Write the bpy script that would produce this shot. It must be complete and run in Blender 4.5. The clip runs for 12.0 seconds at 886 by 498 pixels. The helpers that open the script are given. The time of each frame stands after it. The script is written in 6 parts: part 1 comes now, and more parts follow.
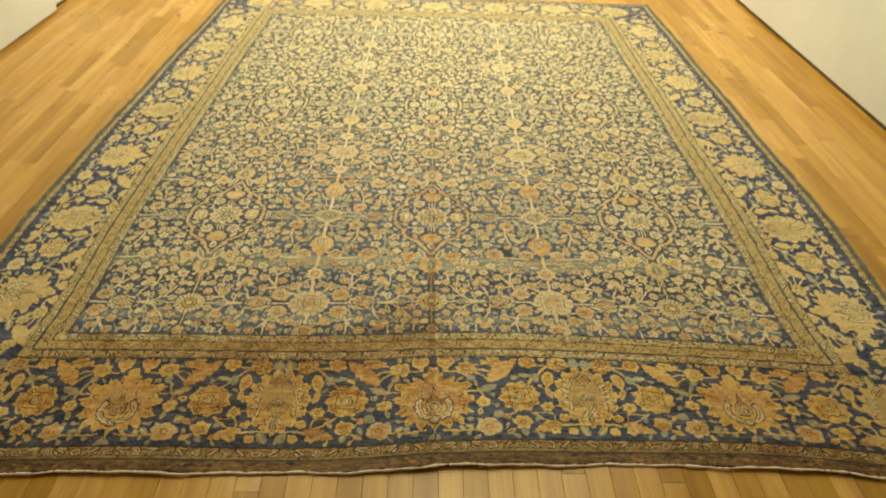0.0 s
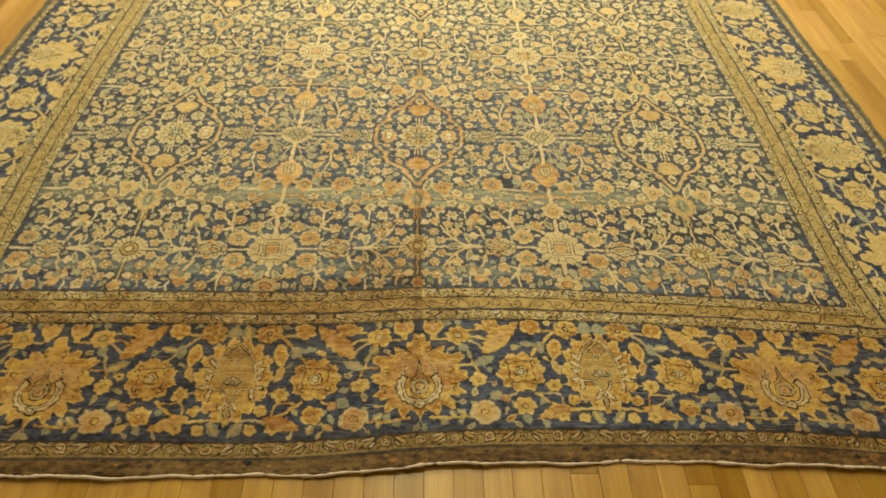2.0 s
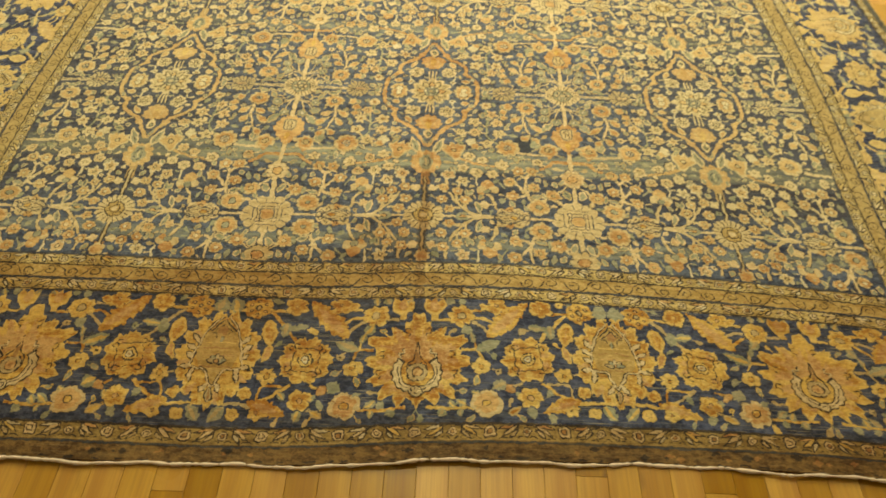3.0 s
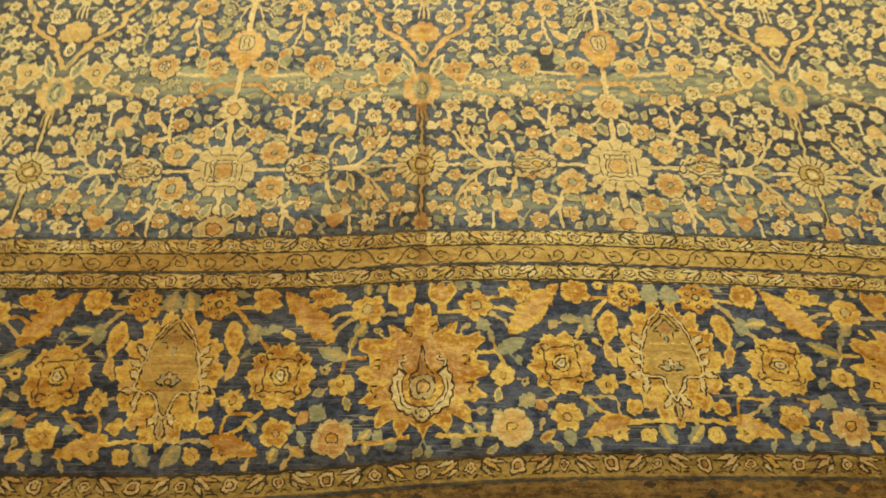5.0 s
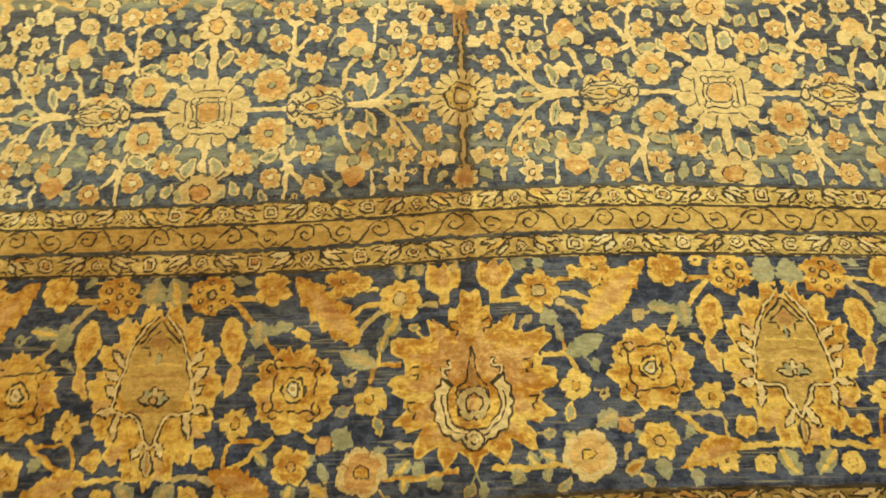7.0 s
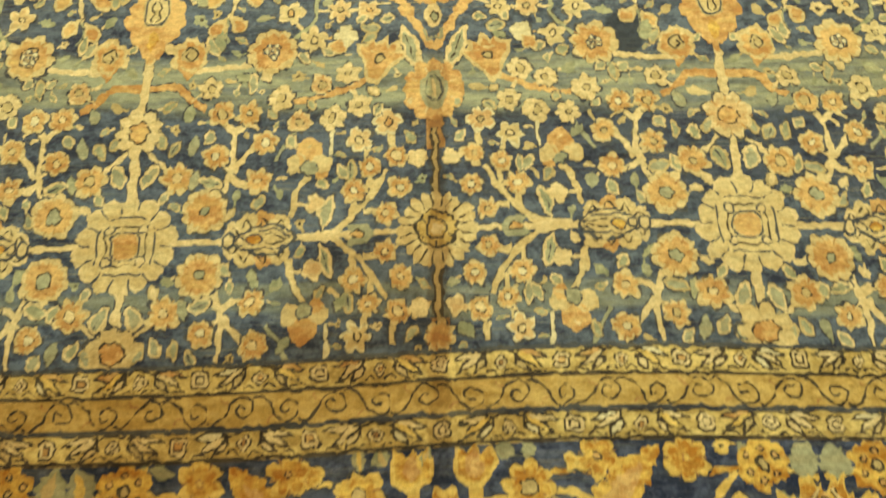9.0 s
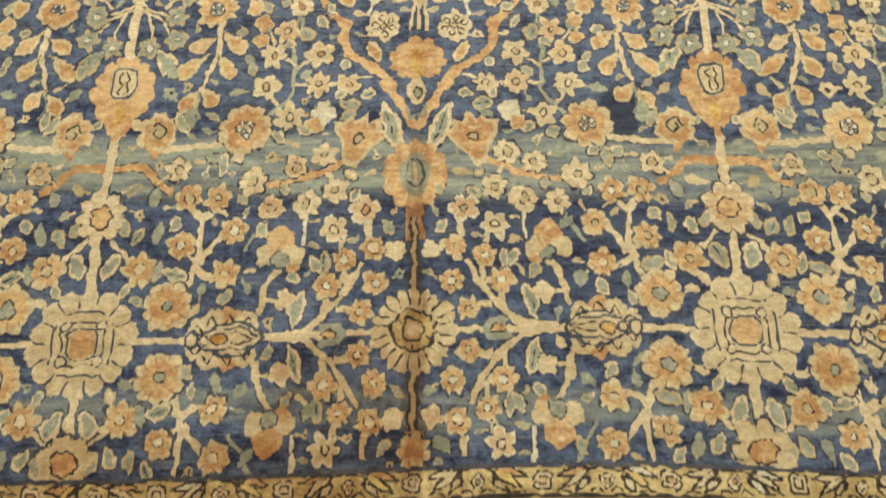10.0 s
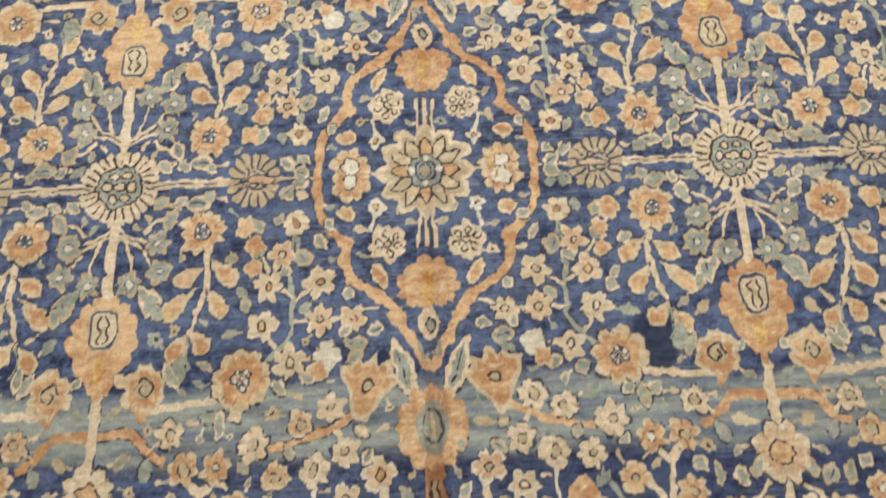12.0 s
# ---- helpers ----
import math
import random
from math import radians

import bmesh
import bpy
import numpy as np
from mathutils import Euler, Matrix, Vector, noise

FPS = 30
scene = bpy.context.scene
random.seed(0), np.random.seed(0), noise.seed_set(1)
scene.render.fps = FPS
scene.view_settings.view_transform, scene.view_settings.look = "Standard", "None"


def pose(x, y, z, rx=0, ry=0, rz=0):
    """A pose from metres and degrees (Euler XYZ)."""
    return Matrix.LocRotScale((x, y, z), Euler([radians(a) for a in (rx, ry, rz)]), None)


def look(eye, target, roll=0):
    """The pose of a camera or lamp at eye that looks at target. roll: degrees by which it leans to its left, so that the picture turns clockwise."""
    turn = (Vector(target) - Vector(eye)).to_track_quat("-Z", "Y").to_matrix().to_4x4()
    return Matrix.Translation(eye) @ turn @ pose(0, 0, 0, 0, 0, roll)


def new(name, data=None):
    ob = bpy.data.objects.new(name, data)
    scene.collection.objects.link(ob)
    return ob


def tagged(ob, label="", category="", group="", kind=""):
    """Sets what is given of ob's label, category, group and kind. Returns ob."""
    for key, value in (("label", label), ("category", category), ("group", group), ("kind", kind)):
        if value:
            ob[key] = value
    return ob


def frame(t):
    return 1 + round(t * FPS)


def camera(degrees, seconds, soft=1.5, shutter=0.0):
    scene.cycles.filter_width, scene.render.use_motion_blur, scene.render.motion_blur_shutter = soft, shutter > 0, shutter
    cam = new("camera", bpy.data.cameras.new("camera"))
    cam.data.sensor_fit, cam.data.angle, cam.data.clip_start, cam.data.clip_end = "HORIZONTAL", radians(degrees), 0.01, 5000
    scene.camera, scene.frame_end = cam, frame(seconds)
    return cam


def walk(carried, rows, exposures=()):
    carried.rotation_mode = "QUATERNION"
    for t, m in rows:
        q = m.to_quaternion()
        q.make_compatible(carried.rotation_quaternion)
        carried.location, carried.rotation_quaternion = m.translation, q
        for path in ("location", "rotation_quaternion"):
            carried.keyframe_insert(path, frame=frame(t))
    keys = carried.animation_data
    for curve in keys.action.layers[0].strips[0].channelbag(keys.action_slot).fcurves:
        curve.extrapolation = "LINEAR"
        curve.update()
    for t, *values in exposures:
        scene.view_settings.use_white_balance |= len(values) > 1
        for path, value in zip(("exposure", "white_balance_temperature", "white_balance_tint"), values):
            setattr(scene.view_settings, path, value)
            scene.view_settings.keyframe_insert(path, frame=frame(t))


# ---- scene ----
cam = camera(60.5, 12.0, soft=1.75, shutter=0.6)
PATH = [
    (0, (-0.031, -1.306, 1.335), (0.019, 0.353, 0.218), 2.1),
    (0.5, (-0.052, -1.209, 1.307), (-0.002, 0.391, 0.108), 2.3),
    (1, (-0.07, -1.12, 1.296), (-0.002, 0.422, 0.025), 1.6),
    (1.5, (-0.061, -1.039, 1.28), (0.024, 0.456, -0.046), 1.7),
    (2, (-0.016, -0.926, 1.26), (0.061, 0.523, -0.116), 3.1),
    (2.5, (0.021, -0.852, 1.239), (0.066, 0.545, -0.192), 2.9),
    (3, (0.027, -0.784, 1.208), (0.043, 0.558, -0.275), 3.2),
    (3.2, (0.022, -0.75, 1.195), (0.033, 0.568, -0.309), 2.4),
    (4.8, (0.008, -0.448, 1.082), (0.042, 0.633, -0.6), 1.7),
    (5, (0.014, -0.414, 1.066), (0.041, 0.625, -0.642), 1.8),
    (5.5, (0.025, -0.348, 1.028), (-0.005, 0.582, -0.743), -0.2),
    (6, (0.013, -0.299, 0.98), (-0.046, 0.56, -0.825), -2.7),
    (6.5, (-0.006, -0.219, 0.933), (-0.066, 0.554, -0.91), -3.2),
    (6.7, (-0.016, -0.193, 0.915), (-0.068, 0.555, -0.939), -3.4),
    (8.3, (-0.017, -0.001, 0.819), (-0.013, 0.657, -1.07), -1.3),
    (8.5, (-0.014, 0.018, 0.815), (-0.01, 0.695, -1.067), -1.0),
    (9, (-0.005, 0.095, 0.789), (0.006, 0.781, -1.09), 0.3),
    (9.5, (0.017, 0.171, 0.779), (0.017, 0.839, -1.106), 0.0),
    (10, (0.026, 0.223, 0.778), (0.019, 0.888, -1.108), -0.2),
    (10.5, (0.014, 0.296, 0.775), (0.006, 0.956, -1.113), -0.7),
    (11, (-0.008, 0.379, 0.783), (-0.004, 1.04, -1.104), -0.3),
    (11.5, (-0.012, 0.449, 0.784), (0.003, 1.084, -1.112), -1.1),
    (12, (0.005, 0.523, 0.787), (0.014, 1.133, -1.117), -1.5),
]
# the white balance turns from yellow to neutral between 9 and 11 s
EXPO = [(0, 0.10, 9900, -13), (3.0, 0.24, 11700, -12), (5.0, 0.45, 12600, -14), (5.5, 0.55, 12600, -15), (6.5, 0.70, 12500, -16), (8.5, 0.63, 12500, -18), (9.0, 0.54, 11500, -24), (9.5, 0.49, 8900, -20), (10.0, 0.37, 7000, -4), (10.5, 0.33, 6150, 7), (12.0, 0.27, 5900, 8)]
walk(cam, [(t, look(e, g, r)) for t, e, g, r in PATH], EXPO)

# ---------------------------------------------------------------- light
world = bpy.data.worlds.new("room_air")
world.use_nodes = True
world.node_tree.nodes["Background"].inputs["Color"].default_value = (1.0, 0.93, 0.82, 1)
world.node_tree.nodes["Background"].inputs["Strength"].default_value = 0.03
scene.world = world


def ceiling_lamp(x, y, z, size, watts, target=None):
    data = bpy.data.lights.new("ceiling_lamp", "AREA")
    data.shape, data.size, data.energy, data.color = "DISK", size, watts, (1.0, 0.955, 0.87)
    ob = new("ceiling_lamp", data)
    ob.matrix_world = look((x, y, z), target or (x + 0.001, y, 0))
    return ob


ROOM_H = 2.75
# added lamps without fixtures, never in view; places and watts tuned for brightness
ceiling_lamp(0.10, 1.45, ROOM_H - 0.06, 0.35, 19)
ceiling_lamp(-1.05, 2.2, ROOM_H - 0.06, 0.35, 9)
ceiling_lamp(1.05, 2.2, ROOM_H - 0.06, 0.35, 14)
ceiling_lamp(-0.45, 3.7, ROOM_H - 0.06, 0.35, 40)
ceiling_lamp(0.45, 3.7, ROOM_H - 0.06, 0.35, 42)
ceiling_lamp(0.0, 5.2, ROOM_H - 0.06, 0.35, 43)


# ---------------------------------------------------------------- materials
def nodes_of(name):
    mat = bpy.data.materials.new(name)
    mat.use_nodes = True
    tree = mat.node_tree
    return mat, tree, tree.nodes["Principled BSDF"]


def node(tree, kind, **sets):
    n = tree.nodes.new(kind)
    for key, value in sets.items():
        n.inputs[key.replace("_", " ")].default_value = value
    return n


def scaled(tree, source, sx, sy, sz=1.0):
    m = node(tree, "ShaderNodeMapping")
    m.inputs["Scale"].default_value = (sx, sy, sz)
    tree.links.new(source, m.inputs["Vector"])
    return m.outputs["Vector"]


def noise_at(tree, vector, scale=1.0, detail=2.0, rough=0.5):
    n = node(tree, "ShaderNodeTexNoise", Scale=scale, Detail=detail, Roughness=rough)
    tree.links.new(vector, n.inputs["Vector"])
    return n.outputs["Fac"]


def ramp(tree, value, lo, hi, to_lo=0.0, to_hi=1.0):
    n = tree.nodes.new("ShaderNodeMapRange")
    n.inputs["From Min"].default_value, n.inputs["From Max"].default_value = lo, hi
    n.inputs["To Min"].default_value, n.inputs["To Max"].default_value = to_lo, to_hi
    n.interpolation_type = "SMOOTHSTEP"
    tree.links.new(value, n.inputs["Value"])
    return n.outputs["Result"]


def arith(tree, op, a, b):
    n = tree.nodes.new("ShaderNodeMath")
    n.operation = op
    for socket, value in zip(n.inputs, (a, b)):
        if isinstance(value, (int, float)):
            socket.default_value = value
        else:
            tree.links.new(value, socket)
    return n.outputs["Value"]


def mix(tree, fac, a, b, blend="MIX"):
    n = tree.nodes.new("ShaderNodeMix")
    n.data_type, n.blend_type = "RGBA", blend
    for socket, value in ((n.inputs[0], fac), (n.inputs[6], a), (n.inputs[7], b)):
        if isinstance(value, (int, float)):
            socket.default_value = value
        elif isinstance(value, tuple):
            socket.default_value = (*value, 1)
        else:
            tree.links.new(value, socket)
    return n.outputs[2]


def bell(tree, value, centre, half):
    """1 at centre, falling to 0 at half to either side."""
    off = arith(tree, "ABSOLUTE", arith(tree, "SUBTRACT", value, centre), 0.0)
    return ramp(tree, off, half * 0.55, half, 1.0, 0.0)


GREEN_DYE = (0.340, 0.355, 0.285)


def wool(name, base, other, abrash=0.0, streaks=0.0, spread=0.25, grazing_tone=None, worn=(0.40, 0.335, 0.225)):
    """Hand-knotted wool: two dye lots, rows of weft, knots, worn streaks, long-set stains; the pile's look at grazing
    angles is painted in.
    """
    mat, t, bsdf = nodes_of(name)
    pos = t.nodes.new("ShaderNodeNewGeometry").outputs["Position"]
    split = t.nodes.new("ShaderNodeSeparateXYZ")
    t.links.new(pos, split.inputs["Vector"])
    sx, sy = split.outputs["X"], split.outputs["Y"]
    # dye lots lie in long rows across the rug
    lots = noise_at(t, scaled(t, pos, 1.9, 30), 1.0, 4.0, 0.62)
    cloud = noise_at(t, scaled(t, pos, 11, 19), 1.0, 4.0, 0.65)
    rnd = t.nodes.new("ShaderNodeObjectInfo").outputs["Random"]
    blend_fac = arith(t, "ADD", ramp(t, lots, 0.34, 0.66, 0, 0.50), ramp(t, cloud, 0.36, 0.64, 0, 0.50))
    blend_fac = arith(t, "ADD", blend_fac, arith(t, "MULTIPLY", arith(t, "SUBTRACT", rnd, 0.5), spread))
    single = noise_at(t, scaled(t, pos, 210, 260), 1.0, 2.0, 0.6)
    blend_fac = arith(t, "ADD", blend_fac, ramp(t, single, 0.36, 0.64, -0.20, 0.20))
    blotch = noise_at(t, scaled(t, pos, 62, 84), 1.0, 2.0, 0.6)
    blend_fac = arith(t, "ADD", blend_fac, ramp(t, blotch, 0.34, 0.66, -0.40, 0.40))
    clamp = t.nodes.new("ShaderNodeClamp")
    t.links.new(blend_fac, clamp.inputs["Value"])
    col = mix(t, clamp.outputs["Result"], base, other)
    if abrash:
        wob = arith(t, "MULTIPLY", arith(t, "SUBTRACT", noise_at(t, scaled(t, pos, 5, 5), 1.0, 3.0), 0.5), 0.05)
        yy = arith(t, "ADD", sy, wob)
        band = bell(t, yy, 0.596, 0.046)
        for centre, half in ((0.325, 0.022), (1.16, 0.03), (1.52, 0.04), (2.13, 0.05), (2.82, 0.16)):
            band = arith(t, "MAXIMUM", band, arith(t, "MULTIPLY", bell(t, yy, centre, half), 0.55))
        patchy = ramp(t, noise_at(t, scaled(t, pos, 6, 60), 1.0, 4.0, 0.65), 0.36, 0.60, 0.30, 1.0)
        col = mix(t, arith(t, "MULTIPLY", arith(t, "MULTIPLY", band, patchy), abrash), col, GREEN_DYE)
        lot = arith(t, "MULTIPLY", bell(t, yy, 0.505, 0.075), ramp(t, sx, -0.15, 0.15, 0.25, 0.80))
        col = mix(t, lot, col, (0.42, 0.42, 0.55), "MULTIPLY")
        # an indigo patch rewoven by a mender
        dx = arith(t, "POWER", arith(t, "MULTIPLY", arith(t, "SUBTRACT", sx, 0.226), 1.35), 2.0)
        dy = arith(t, "POWER", arith(t, "SUBTRACT", sy, 0.664), 2.0)
        spot = ramp(t, arith(t, "ADD", arith(t, "POWER", arith(t, "ADD", dx, dy), 0.5), arith(t, "MULTIPLY", wob, 0.35)), 0.030, 0.042, 1.0, 0.0)
    if grazing_tone:
        # pile sheen at grazing angles, painted in: far half and long sides shift tone
        grazing = arith(t, "MAXIMUM", ramp(t, sy, 0.95, 1.9, 0.0, 0.80), ramp(t, arith(t, "ABSOLUTE", sx, 0.0), 0.95, 1.08, 0.0, 0.66))
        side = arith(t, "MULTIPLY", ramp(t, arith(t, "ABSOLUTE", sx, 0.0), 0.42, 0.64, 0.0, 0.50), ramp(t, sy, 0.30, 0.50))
        grazing = arith(t, "MAXIMUM", grazing, side)
        col = mix(t, arith(t, "MULTIPLY", grazing, ramp(t, cloud, 0.30, 0.70, 0.75, 1.0)), col, grazing_tone)
    if streaks:
        # wefts that show where the pile is worn
        thin = noise_at(t, scaled(t, pos, 14, 420), 1.0, 2.0, 0.6)
        area = ramp(t, noise_at(t, scaled(t, pos, 4, 9), 1.0, 2.0), 0.38, 0.62)
        col = mix(t, arith(t, "MULTIPLY", arith(t, "MULTIPLY", ramp(t, thin, 0.57, 0.67), area), streaks), col, (0.36, 0.33, 0.26))
    # rubbed rows, where the dyes have run into one another
    rub = arith(t, "MULTIPLY", ramp(t, noise_at(t, scaled(t, pos, 16, 120), 1.0, 3.0, 0.6), 0.44, 0.68), ramp(t, noise_at(t, scaled(t, pos, 5, 8), 1.0, 3.0, 0.6), 0.34, 0.62, 0.12, 0.50))
    col = mix(t, rub, col, worn)
    if abrash:
        col = mix(t, arith(t, "MULTIPLY", spot, 0.82), col, (0.016, 0.022, 0.045))
    # brown stains beside the fold and along the near end
    ragged = arith(t, "MULTIPLY", arith(t, "SUBTRACT", cloud, 0.5), 2.4)
    for cx, cy, rx, ry, strength in ((-0.24, 0.20, 0.34, 0.10, 0.46), (-0.07, 0.32, 0.10, 0.09, 0.44), (-0.66, 0.07, 0.62, 0.18, 0.50), (0.95, 0.02, 0.45, 0.22, 0.42)):
        sxx = arith(t, "POWER", arith(t, "MULTIPLY", arith(t, "SUBTRACT", sx, cx), 1 / rx), 2.0)
        syy = arith(t, "POWER", arith(t, "MULTIPLY", arith(t, "SUBTRACT", sy, cy), 1 / ry), 2.0)
        stain = ramp(t, arith(t, "ADD", arith(t, "ADD", sxx, syy), ragged), 0.2, 1.4, strength, 0.0)
        col = mix(t, stain, col, (0.56, 0.37, 0.20), "MULTIPLY")
    # the near end is trodden brown
    tread = arith(t, "ADD", sy, arith(t, "MULTIPLY", arith(t, "SUBTRACT", cloud, 0.5), 0.06))
    col = mix(t, ramp(t, tread, -0.110, -0.086, 0.55, 0.0), col, (0.60, 0.42, 0.26), "MULTIPLY")
    # a ragged brown line runs along the fold, weaker towards both ends
    line = arith(t, "ADD", sx, arith(t, "MULTIPLY", arith(t, "SUBTRACT", cloud, 0.5), 0.035))
    fold_brown = arith(t, "MULTIPLY", bell(t, line, -0.006, 0.013), arith(t, "MULTIPLY", ramp(t, sy, 0.12, 0.32, 0.26, 0.60), ramp(t, sy, 0.46, 0.80, 1.0, 0.30)))
    col = mix(t, fold_brown, col, (0.42, 0.26, 0.14), "MULTIPLY")
    # knots: each row and column a little lighter or darker
    knots = noise_at(t, scaled(t, pos, 430, 520), 1.0, 1.0, 0.5)
    rows = noise_at(t, scaled(t, pos, 150, 380), 1.0, 2.0, 0.6)
    mottle = noise_at(t, scaled(t, pos, 120, 170), 1.0, 3.0, 0.7)
    grain = arith(t, "ADD", ramp(t, knots, 0.34, 0.66, 0.93, 1.06), ramp(t, rows, 0.34, 0.66, -0.05, 0.05))
    grain = arith(t, "ADD", grain, ramp(t, mottle, 0.36, 0.64, -0.12, 0.10))
    val = t.nodes.new("ShaderNodeHueSaturation")
    t.links.new(col, val.inputs["Color"])
    t.links.new(grain, val.inputs["Value"])
    t.links.new(val.outputs["Color"], bsdf.inputs["Base Color"])
    bsdf.inputs["Roughness"].default_value = 0.60
    bsdf.inputs["Specular IOR Level"].default_value = 0.16
    bsdf.inputs["Sheen Weight"].default_value = 0.03
    bsdf.inputs["Sheen Roughness"].default_value = 0.35
    bsdf.inputs["Sheen Tint"].default_value = (1.0, 0.93, 0.80, 1)
    bump = node(t, "ShaderNodeBump", Strength=0.5, Distance=0.0012)
    height = arith(t, "ADD", arith(t, "MULTIPLY", knots, 1.0), arith(t, "MULTIPLY", rows, 0.8))
    t.links.new(height, bump.inputs["Height"])
    # the pile leans one way here and another there
    nap = node(t, "ShaderNodeBump", Strength=0.6, Distance=0.010)
    t.links.new(noise_at(t, scaled(t, pos, 7, 10), 1.0, 3.0, 0.6), nap.inputs["Height"])
    t.links.new(nap.outputs["Normal"], bump.inputs["Normal"])
    t.links.new(bump.outputs["Normal"], bsdf.inputs["Normal"])
    return mat


WOOL = {
    "blue": wool("indigo_wool", (0.017, 0.022, 0.060), (0.104, 0.134, 0.222), 0.95, 0.50, grazing_tone=(0.060, 0.050, 0.060), worn=(0.085, 0.112, 0.165)),
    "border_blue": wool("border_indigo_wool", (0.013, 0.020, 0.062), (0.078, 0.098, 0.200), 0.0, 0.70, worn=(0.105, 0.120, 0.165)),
    "cream": wool("cream_wool", (0.560, 0.425, 0.262), (0.700, 0.570, 0.390), grazing_tone=(0.660, 0.595, 0.420)),
    "ivory": wool("ivory_wool", (0.570, 0.500, 0.370), (0.690, 0.620, 0.485), grazing_tone=(0.660, 0.595, 0.420)),
    "apricot": wool("apricot_wool", (0.410, 0.205, 0.090), (0.630, 0.420, 0.225), spread=0.6, grazing_tone=(0.605, 0.505, 0.300), worn=(0.50, 0.355, 0.160)),
    "blush": wool("blush_wool", (0.500, 0.315, 0.175), (0.640, 0.470, 0.290), spread=0.6, grazing_tone=(0.605, 0.505, 0.300)),
    "peach": wool("peach_wool", (0.505, 0.375, 0.218), (0.640, 0.520, 0.335), spread=0.5, grazing_tone=(0.660, 0.595, 0.420)),
    "gold": wool("gold_wool", (0.370, 0.155, 0.035), (0.690, 0.480, 0.170), spread=0.5, grazing_tone=(0.605, 0.505, 0.300), worn=(0.50, 0.355, 0.160)),
    "straw": wool("straw_wool", (0.560, 0.370, 0.130), (0.720, 0.540, 0.235), spread=0.5, grazing_tone=(0.605, 0.505, 0.300), worn=(0.50, 0.355, 0.160)),
    "rust": wool("rust_wool", (0.30, 0.150, 0.070), (0.42, 0.245, 0.120), grazing_tone=(0.605, 0.505, 0.300), worn=(0.50, 0.355, 0.160)),
    "tan": wool("tan_wool", (0.40, 0.305, 0.175), (0.54, 0.420, 0.255), grazing_tone=(0.660, 0.595, 0.420)),
    "sage": wool("sage_wool", (0.225, 0.240, 0.180), (0.370, 0.375, 0.285), spread=0.6),
    "mist": wool("grey_green_wool", (0.235, 0.240, 0.190), (0.365, 0.365, 0.290), spread=0.5),
    "dark": wool("dark_outline_wool", (0.026, 0.019, 0.018), (0.070, 0.052, 0.044), worn=(0.17, 0.145, 0.11)),
    "ink": wool("blue_outline_wool", (0.038, 0.042, 0.068), (0.085, 0.090, 0.115), worn=(0.17, 0.145, 0.11)),
    "plum": wool("plum_outline_wool", (0.026, 0.028, 0.050), (0.084, 0.086, 0.110), worn=(0.17, 0.145, 0.11)),
    "guard": wool("guard_wool", (0.390, 0.275, 0.120), (0.670, 0.530, 0.275), grazing_tone=(0.450, 0.375, 0.220), worn=(0.50, 0.355, 0.160)),
    "scroll": wool("scroll_ground_wool", (0.370, 0.240, 0.090), (0.540, 0.385, 0.180), grazing_tone=(0.450, 0.375, 0.220), worn=(0.50, 0.355, 0.160)),
    "olive": wool("olive_guard_wool", (0.215, 0.145, 0.060), (0.460, 0.350, 0.160), worn=(0.44, 0.35, 0.18)),
    "umber": wool("umber_end_wool", (0.090, 0.050, 0.024), (0.270, 0.180, 0.085), streaks=0.3, worn=(0.30, 0.23, 0.13)),
    "edge": wool("side_edge_wool", (0.070, 0.068, 0.068), (0.18, 0.165, 0.13), worn=(0.22, 0.20, 0.16)),
}


def cotton(name):
    mat, t, bsdf = nodes_of(name)
    pos = t.nodes.new("ShaderNodeNewGeometry").outputs["Position"]
    n = noise_at(t, scaled(t, pos, 60, 200, 60), 1.0, 3.0)
    t.links.new(mix(t, n, (0.72, 0.54, 0.46), (0.88, 0.78, 0.72)), bsdf.inputs["Base Color"])
    bsdf.inputs["Roughness"].default_value = 0.9
    return mat


